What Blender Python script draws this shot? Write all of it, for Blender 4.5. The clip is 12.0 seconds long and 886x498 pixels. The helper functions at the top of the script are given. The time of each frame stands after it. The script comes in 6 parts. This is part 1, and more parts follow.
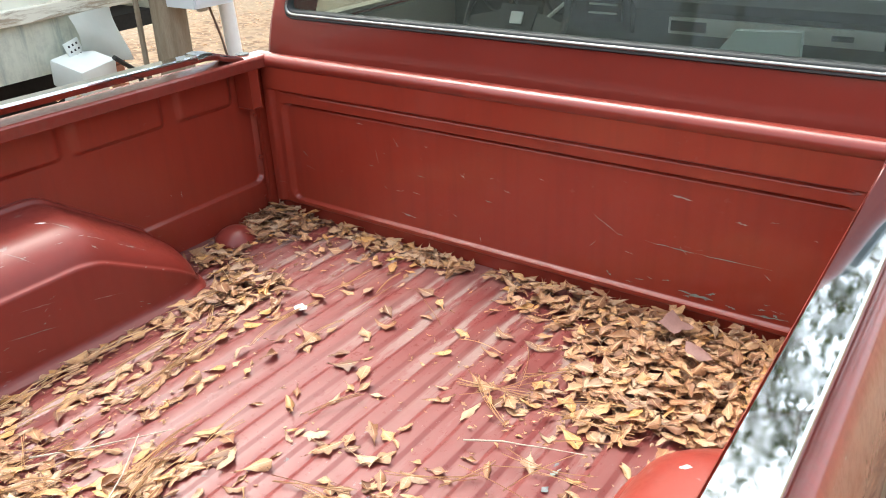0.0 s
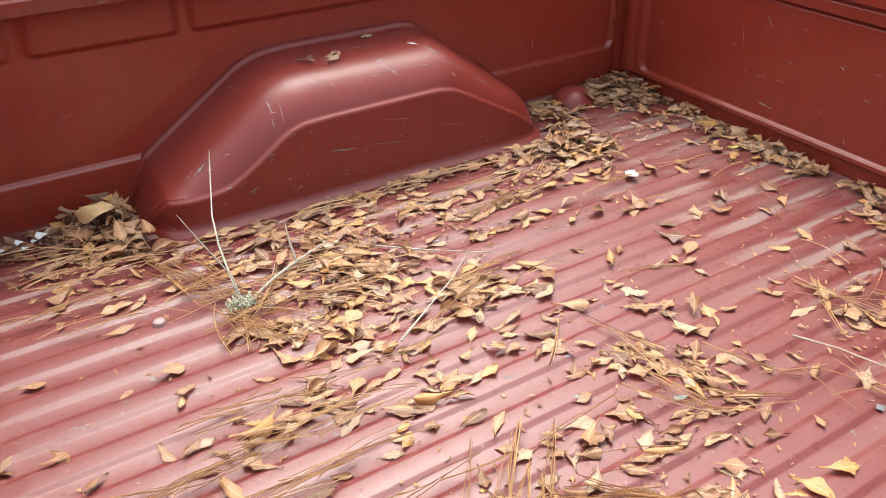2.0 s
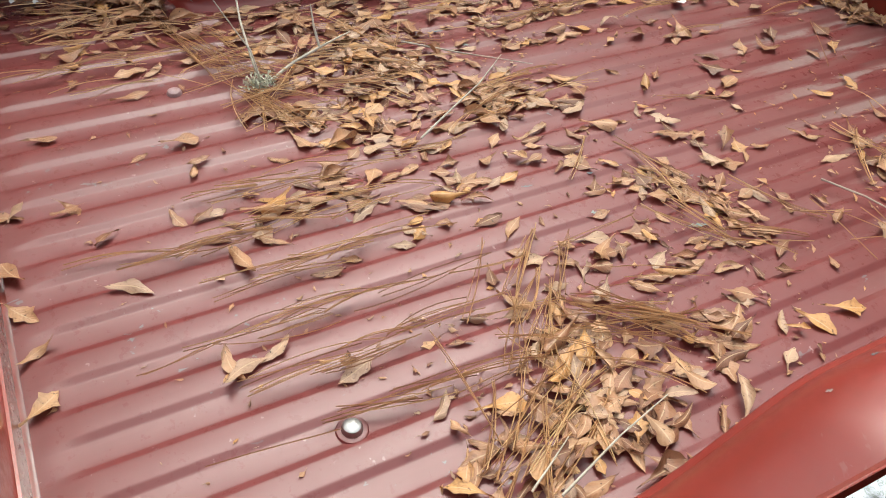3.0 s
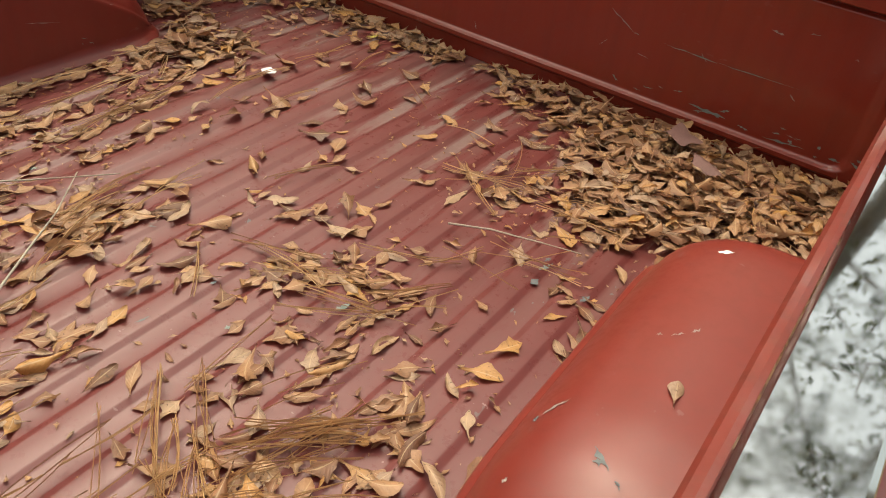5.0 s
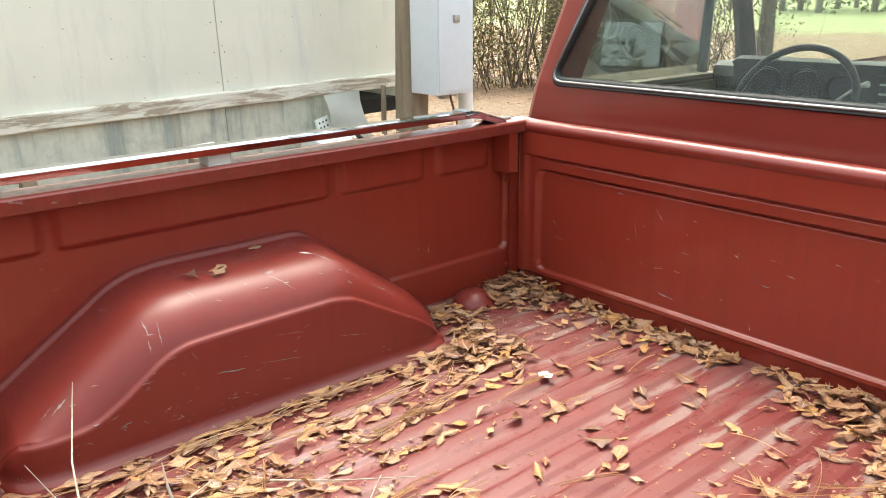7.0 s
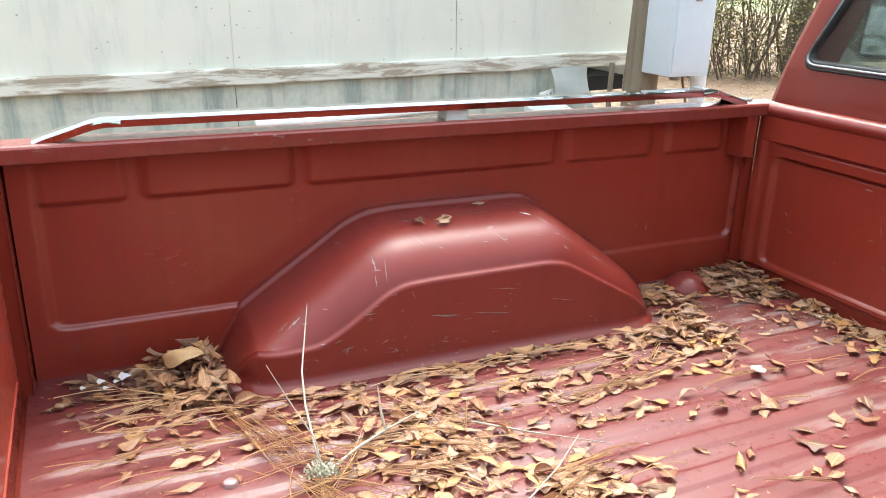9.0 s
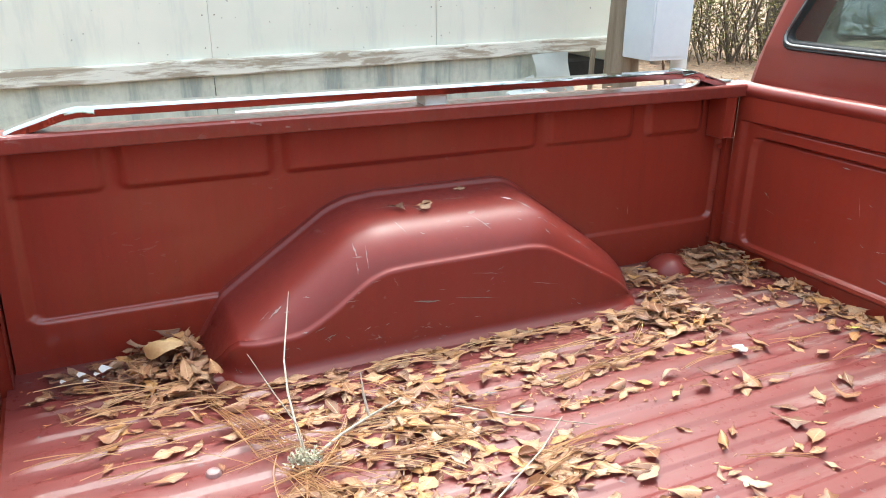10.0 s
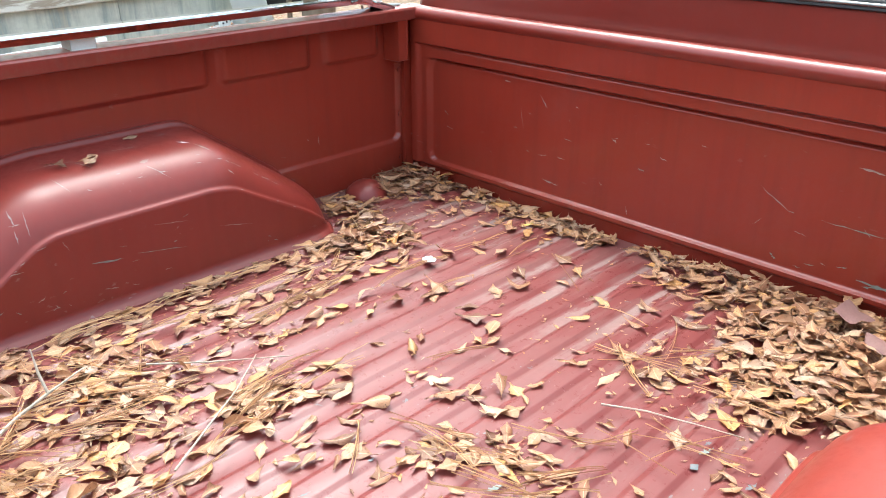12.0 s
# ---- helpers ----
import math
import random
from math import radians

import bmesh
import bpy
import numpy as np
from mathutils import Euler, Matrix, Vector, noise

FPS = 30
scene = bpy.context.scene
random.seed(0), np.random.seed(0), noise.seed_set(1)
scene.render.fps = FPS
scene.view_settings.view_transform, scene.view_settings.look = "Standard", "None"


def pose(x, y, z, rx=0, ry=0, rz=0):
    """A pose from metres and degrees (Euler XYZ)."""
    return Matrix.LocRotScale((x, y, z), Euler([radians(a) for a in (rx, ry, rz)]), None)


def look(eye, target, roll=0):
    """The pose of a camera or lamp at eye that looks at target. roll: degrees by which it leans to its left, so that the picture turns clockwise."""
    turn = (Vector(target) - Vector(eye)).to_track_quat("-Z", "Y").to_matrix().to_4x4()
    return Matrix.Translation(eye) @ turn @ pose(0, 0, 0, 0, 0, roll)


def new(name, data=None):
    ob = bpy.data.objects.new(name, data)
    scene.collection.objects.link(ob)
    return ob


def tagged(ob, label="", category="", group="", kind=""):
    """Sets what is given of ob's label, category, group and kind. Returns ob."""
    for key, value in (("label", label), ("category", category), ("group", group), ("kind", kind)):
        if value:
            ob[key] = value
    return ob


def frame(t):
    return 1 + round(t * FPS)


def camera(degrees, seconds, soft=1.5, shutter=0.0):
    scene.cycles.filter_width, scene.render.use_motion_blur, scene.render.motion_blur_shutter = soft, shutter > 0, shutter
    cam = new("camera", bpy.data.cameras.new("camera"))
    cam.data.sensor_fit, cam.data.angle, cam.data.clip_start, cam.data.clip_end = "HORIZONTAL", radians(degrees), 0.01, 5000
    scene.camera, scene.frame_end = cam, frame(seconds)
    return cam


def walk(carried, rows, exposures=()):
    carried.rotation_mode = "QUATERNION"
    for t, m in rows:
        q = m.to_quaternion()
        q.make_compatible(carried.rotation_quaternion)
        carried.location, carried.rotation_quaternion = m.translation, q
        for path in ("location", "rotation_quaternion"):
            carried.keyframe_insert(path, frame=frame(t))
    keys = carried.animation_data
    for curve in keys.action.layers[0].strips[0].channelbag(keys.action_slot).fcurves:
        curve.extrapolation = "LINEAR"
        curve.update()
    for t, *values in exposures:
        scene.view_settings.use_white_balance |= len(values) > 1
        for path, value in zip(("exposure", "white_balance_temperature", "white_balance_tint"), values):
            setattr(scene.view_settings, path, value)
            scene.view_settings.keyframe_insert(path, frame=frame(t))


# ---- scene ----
cam = camera(58.5, 12.0, 1.0)
PATH = [
    (0, (0.931, -1.564, 1.723), (-0.127, -0.117, 0.836), -2.3),
    (0.5, (0.909, -1.571, 1.689), (-0.206, -0.192, 0.764), -2.1),
    (1, (0.884, -1.608, 1.661), (-0.37, -0.399, 0.679), -2.4),
    (1.5, (0.873, -1.642, 1.642), (-0.488, -0.586, 0.627), -1.8),
    (2, (0.871, -1.682, 1.622), (-0.573, -0.81, 0.548), -0.8),
    (2.5, (0.876, -1.701, 1.581), (-0.495, -0.941, 0.338), 1.8),
    (2.7, (0.875, -1.71, 1.557), (-0.428, -0.992, 0.22), 3.7),
    (4.3, (0.818, -1.652, 1.540), (-0.153, -0.733, 0.049), 9.5),
    (4.5, (0.809, -1.622, 1.539), (-0.099, -0.592, 0.082), 9.6),
    (5, (0.812, -1.553, 1.517), (0.007, -0.173, 0.314), 8.0),
    (5.2, (0.811, -1.543, 1.533), (0.017, -0.067, 0.443), 6.7),
    (5.5, (0.809, -1.524, 1.539), (-0.024, 0.045, 0.62), 4.4),
    (6, (0.803, -1.518, 1.558), (-0.083, 0.134, 0.863), 1.6),
    (6.5, (0.775, -1.551, 1.583), (-0.341, -0.008, 0.971), -0.6),
    (7, (0.753, -1.629, 1.572), (-0.709, -0.408, 0.962), -0.8),
    (7.5, (0.772, -1.67, 1.581), (-0.856, -0.691, 0.954), -0.7),
    (7.7, (0.784, -1.69, 1.585), (-0.887, -0.793, 0.951), -0.2),
    (9.3, (0.762, -1.676, 1.538), (-0.953, -0.889, 0.876), 1.4),
    (9.5, (0.765, -1.667, 1.536), (-0.946, -0.872, 0.872), 1.1),
    (10, (0.766, -1.673, 1.536), (-0.926, -0.855, 0.851), 0.7),
    (10.5, (0.773, -1.667, 1.529), (-0.914, -0.851, 0.828), -0.1),
    (11, (0.762, -1.665, 1.529), (-0.881, -0.777, 0.815), 0.2),
    (11.5, (0.769, -1.617, 1.536), (-0.707, -0.501, 0.779), 1.0),
    (12, (0.848, -1.572, 1.536), (-0.434, -0.282, 0.705), 0.0),
]
STOPS = ((0.0, 2.5, 6350), (1.0, 2.42, 6400), (2.0, 2.2, 6250), (2.5, 1.92, 6250), (4.5, 1.12, 7100), (5.0, 1.29, 7600), (5.5, 1.6, 7700), (6.0, 2.2, 7500), (6.5, 2.38, 7200), (7.5, 2.52, 6400), (9.5, 2.54, 6100), (11.0, 2.54, 6000), (12.0, 2.56, 5900))
walk(cam, [(t, look(eye, target, roll)) for t, eye, target, roll in PATH], [(t, stops, kelvin, 0) for t, stops, kelvin in STOPS])
# ---------------------------------------------------------------- light
world = bpy.data.worlds.new("sky")
scene.world = world
world.use_nodes = True
wn = world.node_tree.nodes
sky = wn.new("ShaderNodeTexSky")
sky.sky_type, sky.sun_disc = "NISHITA", False
sky.sun_elevation, sky.sun_rotation = radians(62), radians(-64)
sky.air_density, sky.dust_density, sky.ozone_density = 1.0, 6.0, 1.0
veil = wn.new("ShaderNodeHueSaturation")  # thin overcast takes most of the blue out
veil.inputs["Saturation"].default_value = 0.50
world.node_tree.links.new(sky.outputs[0], veil.inputs["Color"])
world.node_tree.links.new(veil.outputs[0], wn["Background"].inputs[0])
wn["Background"].inputs[1].default_value = 0.15
sun_data = bpy.data.lights.new("sun", "SUN")
sun_data.energy, sun_data.angle, sun_data.color = 0.26, radians(50), (1.0, 0.98, 0.96)
sun = new("sun", sun_data)
sun.matrix_world = look((-4.22, 2.06, 8.83), (0, 0, 0))

# ---------------------------------------------------------------- helpers for meshes


def smooth01(a, b, v):
    u = min(1.0, max(0.0, (v - a) / (b - a)))
    return u * u * (3 - 2 * u)


def interp(v, pts):
    """Piecewise line through pts ((v, w), ...)."""
    if v <= pts[0][0]:
        return pts[0][1]
    for (a, p), (b, q) in zip(pts, pts[1:]):
        if v <= b:
            return p + (q - p) * (v - a) / (b - a)
    return pts[-1][1]


def box(bm, x0, x1, y0, y1, z0, z1, bevel=0.0, m=None):
    r = bmesh.ops.create_cube(bm, size=1.0)
    vs = r["verts"]
    for v in vs:
        v.co = Vector((x0 + (v.co.x + 0.5) * (x1 - x0), y0 + (v.co.y + 0.5) * (y1 - y0), z0 + (v.co.z + 0.5) * (z1 - z0)))
    if bevel:
        es = list({e for v in vs for e in v.link_edges})
        r2 = bmesh.ops.bevel(bm, geom=es, offset=bevel, segments=2, affect="EDGES", profile=0.6)
        vs = r2["verts"]
    if m is not None:
        bmesh.ops.transform(bm, matrix=m, verts=list({v for v in vs if v.is_valid}))
    return vs


def loft(bm, rings, closed=False, caps=False):
    vr = [[bm.verts.new(p) for p in ring] for ring in rings]
    n = len(vr[0])
    for a, b in zip(vr, vr[1:]):
        for i in range(n if closed else n - 1):
            j = (i + 1) % n
            bm.faces.new((a[i], a[j], b[j], b[i]))
    if caps:
        bm.faces.new(list(reversed(vr[0])))
        bm.faces.new(vr[-1])
    return vr


def tube(bm, pts, r, n=8, caps=True):
    """A round bar along pts; r one radius or one a point."""
    pts = [Vector(p) for p in pts]
    rings = []
    side = None
    for i, p in enumerate(pts):
        d = (pts[min(i + 1, len(pts) - 1)] - pts[max(i - 1, 0)]).normalized()
        if side is None:
            side = d.orthogonal().normalized()
        side = (side - d * side.dot(d)).normalized()
        up = d.cross(side)
        rad = r[i] if isinstance(r, (list, tuple)) else r
        rings.append([p + (side * math.cos(2 * math.pi * k / n) + up * math.sin(2 * math.pi * k / n)) * rad for k in range(n)])
    loft(bm, rings, closed=True, caps=caps)


def lathe(bm, prof, centre, n=20, axis="z"):
    """A turned shape: prof of (radius, height)."""
    c = Vector(centre)
    rings = []
    for rad, h in prof:
        ring = []
        for k in range(n):
            a = 2 * math.pi * k / n
            p = (rad * math.cos(a), rad * math.sin(a), h)
            if axis == "x":
                p = (p[2], p[0], p[1])
            if axis == "y":
                p = (p[1], p[2], p[0])
            ring.append(c + Vector(p))
        rings.append(ring)
    loft(bm, rings, closed=True, caps=True)


def mesh_of(name, bm, material, smooth=30):
    bmesh.ops.recalc_face_normals(bm, faces=bm.faces)
    me = bpy.data.meshes.new(name)
    bm.to_mesh(me)
    bm.free()
    me.materials.append(material)
    if smooth:
        me.shade_smooth()
        me.set_sharp_from_angle(angle=radians(smooth))
    return me


def part(name, bm, material, parent=None, label="", smooth=30):
    ob = new(name, mesh_of(name, bm, material, smooth))
    if parent:
        ob.parent = parent
    if label:
        ob["label"] = label
    return ob


def thing(name, label, category, at=(0, 0, 0), group="", kind=""):
    e = new(name)
    e.empty_display_size = 0.1
    e.location = at
    return tagged(e, label, category, group, kind)


def under(parent, *obs):
    """Parts built in world places go under a thing that stands elsewhere."""
    inv = Matrix.Translation(-parent.location)
    for o in obs:
        o.parent = parent
        o.matrix_parent_inverse = inv


# ---------------------------------------------------------------- materials


def material(name, rough=0.5, metal=0.0, coat=0.0, spec=0.5):
    m = bpy.data.materials.new(name)
    m.use_nodes = True
    b = m.node_tree.nodes["Principled BSDF"]
    b.inputs["Roughness"].default_value = rough
    b.inputs["Metallic"].default_value = metal
    b.inputs["Coat Weight"].default_value = coat
    b.inputs["Coat Roughness"].default_value = 0.2
    b.inputs["Specular IOR Level"].default_value = spec
    return m, m.node_tree.nodes, m.node_tree.links, b


def coords(ns, ls, scale=(1, 1, 1), kind="Object"):
    tc = ns.new("ShaderNodeTexCoord")
    mp = ns.new("ShaderNodeMapping")
    mp.inputs["Scale"].default_value = scale
    ls.new(tc.outputs[kind], mp.inputs[0])
    return mp.outputs[0]


def noise_tex(ns, ls, vec, scale, detail=4, rough=0.6, dist=0.0):
    t = ns.new("ShaderNodeTexNoise")
    t.inputs["Scale"].default_value, t.inputs["Detail"].default_value = scale, detail
    t.inputs["Roughness"].default_value, t.inputs["Distortion"].default_value = rough, dist
    ls.new(vec, t.inputs["Vector"])
    return t.outputs["Fac"]


def ramp(ns, ls, fac, stops):
    r = ns.new("ShaderNodeValToRGB")
    e = r.color_ramp.elements
    while len(e) < len(stops):
        e.new(0.5)
    for i, (p, c) in enumerate(stops):
        e[i].position = p
        e[i].color = (c, c, c, 1) if isinstance(c, (int, float)) else (*c, 1)
    ls.new(fac, r.inputs[0])
    return r.outputs[0]


def mix(ns, ls, fac, a, b, mode="MIX"):
    n = ns.new("ShaderNodeMix")
    n.data_type, n.blend_type = "RGBA", mode
    for i, val in ((0, fac), (6, a), (7, b)):
        sock = n.inputs[i]
        if isinstance(val, (int, float)):
            sock.default_value = (val, val, val, 1) if i else val
        elif isinstance(val, tuple):
            sock.default_value = (*val, 1)
        else:
            ls.new(val, sock)
    return n.outputs[2]


def maths(ns, ls, op, a, b=0.0):
    n = ns.new("ShaderNodeMath")
    n.operation, n.use_clamp = op, False
    for s, v in zip(n.inputs, (a, b)):
        if isinstance(v, (int, float)):
            s.default_value = v
        else:
            ls.new(v, s)
    return n.outputs[0]


def bump(ns, ls, b, height, strength=0.3, dist=0.002):
    n = ns.new("ShaderNodeBump")
    n.inputs["Strength"].default_value, n.inputs["Distance"].default_value = strength, dist
    ls.new(height, n.inputs["Height"])
    ls.new(n.outputs[0], b.inputs["Normal"])


def paint(name, base, faded, rough=0.32, coat=0.35, wear=0.5, grime=0.3, metal=0.25, stretch=(1, 1, 1), gloss=0.14):
    """Old maroon car paint: slow fading, fine grime, thin scratches and chips down to grey primer."""
    m, ns, ls, b = material(name, rough, metal, coat, 0.22)
    b.inputs["Coat Roughness"].default_value = gloss
    v = coords(ns, ls)
    vs = coords(ns, ls, stretch)
    slow = ramp(ns, ls, noise_tex(ns, ls, v, 2.2, 3), [(0.35, 0.0), (0.7, 1.0)])
    col = mix(ns, ls, slow, base, faded)
    fine = ramp(ns, ls, noise_tex(ns, ls, v, 60, 6, 0.7), [(0.45, 0.0), (0.75, 1.0)])
    col = mix(ns, ls, maths(ns, ls, "MULTIPLY", fine, grime * 0.35), col, (0.16, 0.10, 0.075))
    # dried run marks down the upright sheets
    runs = ramp(ns, ls, noise_tex(ns, ls, coords(ns, ls, (11, 11, 0.7)), 3.0, 5, 0.65), [(0.46, 0.0), (0.72, 1.0)])
    col = mix(ns, ls, maths(ns, ls, "MULTIPLY", runs, min(0.5, grime)), col, (0.120, 0.022, 0.015))
    # chips: small islands inside worn areas
    area = ramp(ns, ls, noise_tex(ns, ls, v, 5.5, 2), [(0.52, 0.0), (0.66, 1.0)])
    chips = ramp(ns, ls, noise_tex(ns, ls, vs, 55, 3, 0.55, 0.4), [(0.66, 0.0), (0.69, 1.0)])
    worn = maths(ns, ls, "MULTIPLY", maths(ns, ls, "MULTIPLY", area, chips), wear)
    col = mix(ns, ls, worn, col, (0.30, 0.27, 0.25))
    ls.new(col, b.inputs["Base Color"])
    dull = maths(ns, ls, "ADD", rough - 0.04, maths(ns, ls, "MULTIPLY", fine, 0.22))
    ls.new(maths(ns, ls, "ADD", dull, maths(ns, ls, "MULTIPLY", worn, 0.3)), b.inputs["Roughness"])
    ls.new(maths(ns, ls, "MULTIPLY", maths(ns, ls, "SUBTRACT", 1.0, worn), metal), b.inputs["Metallic"])
    low = noise_tex(ns, ls, v, 9, 2)
    bump(ns, ls, b, low, 0.12, 0.004)
    return m


def floor_paint():
    """Sun-faded floor paint: mauve red with a thin gloss, grey worn bands in the grooves, small chips and stains."""
    m, ns, ls, b = material("faded_floor_paint", 0.5, 0.0, 0.5, 0.35)
    b.inputs["Coat Roughness"].default_value = 0.20
    v = coords(ns, ls)
    along = coords(ns, ls, (9.0, 0.9, 1))
    slow = ramp(ns, ls, noise_tex(ns, ls, v, 2.4, 4), [(0.3, 0.0), (0.72, 1.0)])
    col = mix(ns, ls, slow, (0.111, 0.0145, 0.0127), (0.131, 0.0208, 0.0188))
    streak = ramp(ns, ls, noise_tex(ns, ls, along, 4.0, 5, 0.65), [(0.45, 0.0), (0.8, 1.0)])
    col = mix(ns, ls, maths(ns, ls, "MULTIPLY", streak, 0.30), col, (0.165, 0.045, 0.042))
    xyz = ns.new("ShaderNodeSeparateXYZ")
    ls.new(v, xyz.inputs[0])
    # grey-tan worn bands that fill the grooves, most of them towards the bulkhead
    front = ramp(ns, ls, maths(ns, ls, "ADD", maths(ns, ls, "MULTIPLY", xyz.outputs[1], 0.5), 1.0), [(0.55, 0.02), (0.70, 0.22), (0.86, 1.0)])
    phase = maths(ns, ls, "FRACT", maths(ns, ls, "MULTIPLY", maths(ns, ls, "ADD", xyz.outputs[0], 0.845), 1 / 0.0865))
    groove = ramp(ns, ls, phase, [(0.10, 0.25), (0.14, 1.0), (0.40, 1.0), (0.46, 0.25)])
    patch = ramp(ns, ls, noise_tex(ns, ls, coords(ns, ls, (9.0, 1.5, 1)), 3.2, 6, 0.70, 0.2), [(0.475, 0.0), (0.53, 1.0)])
    worn = maths(ns, ls, "MULTIPLY", maths(ns, ls, "MULTIPLY", patch, front), groove)
    grain = mix(ns, ls, noise_tex(ns, ls, v, 90, 4, 0.7), (0.16, 0.112, 0.100), (0.32, 0.26, 0.23))
    col = mix(ns, ls, maths(ns, ls, "MULTIPLY", worn, 0.65), col, grain)
    chips = ramp(ns, ls, noise_tex(ns, ls, coords(ns, ls, (1.4, 0.8, 1)), 42, 3, 0.55, 0.5), [(0.69, 0.0), (0.71, 1.0)])
    area = ramp(ns, ls, noise_tex(ns, ls, v, 4.0, 2), [(0.5, 0.0), (0.6, 1.0)])
    chip = maths(ns, ls, "MULTIPLY", chips, area)
    col = mix(ns, ls, maths(ns, ls, "MULTIPLY", chip, 0.8), col, (0.13, 0.14, 0.14))
    pale = ramp(ns, ls, noise_tex(ns, ls, v, 75, 3, 0.5), [(0.73, 0.0), (0.75, 1.0)])
    col = mix(ns, ls, maths(ns, ls, "MULTIPLY", pale, 0.35), col, (0.42, 0.30, 0.28))
    ls.new(col, b.inputs["Base Color"])
    fine = ramp(ns, ls, noise_tex(ns, ls, v, 55, 6, 0.7), [(0.35, 0.0), (0.75, 1.0)])
    r = maths(ns, ls, "ADD", 0.25, maths(ns, ls, "MULTIPLY", fine, 0.16))
    ls.new(maths(ns, ls, "ADD", r, maths(ns, ls, "MULTIPLY", worn, 0.25)), b.inputs["Coat Roughness"])
    ls.new(maths(ns, ls, "SUBTRACT", 0.37, maths(ns, ls, "MULTIPLY", worn, 0.38)), b.inputs["Coat Weight"])
    bump(ns, ls, b, noise_tex(ns, ls, v, 12, 3), 0.15, 0.004)
    return m


PAINT = paint("maroon_paint", (0.220, 0.0240, 0.0128), (0.244, 0.0320, 0.0175), rough=0.40, coat=0.75, wear=0.12, metal=0.0, grime=0.2, stretch=(0.7, 0.7, 1.6), gloss=0.13)
PAINT_CAP = paint("dusty_maroon_paint", (0.175, 0.021, 0.014), (0.20, 0.036, 0.026), rough=0.45, coat=0.8, wear=0.5, grime=0.8, metal=0.0, stretch=(1, 0.4, 1), gloss=0.07)
PAINT_CAB = paint("maroon_paint_cab", (0.175, 0.0200, 0.0132), (0.195, 0.0265, 0.0180), rough=0.42, wear=0.0, grime=0.15, coat=0.6, metal=0.0)
# body maroon, duller coat; base darkened to offset strong light on the arches
PAINT_ARCH = paint("dull_darkened_arch_paint", (0.172, 0.0205, 0.0140), (0.194, 0.0280, 0.0195), rough=0.42, coat=0.42, wear=0.4, grime=0.2, metal=0.0, stretch=(0.7, 0.7, 1.6), gloss=0.32)
PAINT_FLOOR = floor_paint()


def plain(name, a, b2, scale, rough, metal=0.0, coat=0.0, relief=0.0, stretch=(1, 1, 1), spec=0.5):
    m, ns, ls, b = material(name, rough, metal, coat, spec)
    v = coords(ns, ls, stretch)
    n1 = noise_tex(ns, ls, v, scale, 6, 0.65)
    n2 = noise_tex(ns, ls, v, scale * 9, 4, 0.6)
    f = maths(ns, ls, "ADD", maths(ns, ls, "MULTIPLY", n1, 0.65), maths(ns, ls, "MULTIPLY", n2, 0.35))
    ls.new(mix(ns, ls, ramp(ns, ls, f, [(0.32, 0.0), (0.68, 1.0)]), a, b2), b.inputs["Base Color"])
    if relief:
        bump(ns, ls, b, f, 0.6, relief)
    return m


CHROME, _ns, _ls, _b = material("chrome", 0.12, 1.0)
_b.inputs["Base Color"].default_value = (0.56, 0.57, 0.57, 1)
_g = ramp(_ns, _ls, noise_tex(_ns, _ls, coords(_ns, _ls), 45, 5, 0.7), [(0.4, 0.03), (0.75, 0.09)])
_ls.new(_g, _b.inputs["Roughness"])
DULL_TRIM = plain("dull_bright_trim", (0.17, 0.17, 0.17), (0.27, 0.27, 0.265), 40, 0.4, metal=1.0)
RUBBER = plain("black_rubber", (0.012, 0.012, 0.013), (0.03, 0.03, 0.03), 40, 0.55)
VINYL = plain("dark_green_grey_vinyl", (0.035, 0.042, 0.038), (0.06, 0.068, 0.062), 30, 0.5, relief=0.0006)
DASH_GREY = plain("grey_dash_plastic", (0.024, 0.028, 0.026), (0.042, 0.046, 0.043), 25, 0.45)
SILVER = plain("silver_trim", (0.40, 0.40, 0.37), (0.50, 0.50, 0.46), 60, 0.35, metal=0.1)
PILLAR = plain("blue_grey_pillar_paint", (0.10, 0.14, 0.155), (0.15, 0.19, 0.205), 12, 0.4)
BLACK = plain("black_plastic", (0.012, 0.012, 0.013), (0.022, 0.022, 0.022), 50, 0.4)
LINING = plain("tan_door_lining", (0.16, 0.14, 0.11), (0.22, 0.19, 0.15), 14, 0.7)
TYRE = plain("tyre_rubber", (0.015, 0.015, 0.015), (0.035, 0.033, 0.03), 18, 0.8)
STEEL = plain("worn_steel", (0.30, 0.29, 0.28), (0.5, 0.48, 0.46), 30, 0.35, metal=0.9)


def glass(name, tint, gloss=1.0):
    m = bpy.data.materials.new(name)
    m.use_nodes = True
    ns, ls = m.node_tree.nodes, m.node_tree.links
    ns.remove(ns["Principled BSDF"])
    t, g, f, mx = (ns.new("ShaderNodeBsdfTransparent"), ns.new("ShaderNodeBsdfGlossy"), ns.new("ShaderNodeFresnel"), ns.new("ShaderNodeMixShader"))
    t.inputs[0].default_value = (*tint, 1)
    g.inputs["Roughness"].default_value = 0.03
    f.inputs["IOR"].default_value = 1.45
    ls.new(maths(ns, ls, "MULTIPLY", f.outputs[0], gloss), mx.inputs[0])
    ls.new(t.outputs[0], mx.inputs[1])
    ls.new(g.outputs[0], mx.inputs[2])
    ls.new(mx.outputs[0], ns["Material Output"].inputs[0])
    return m


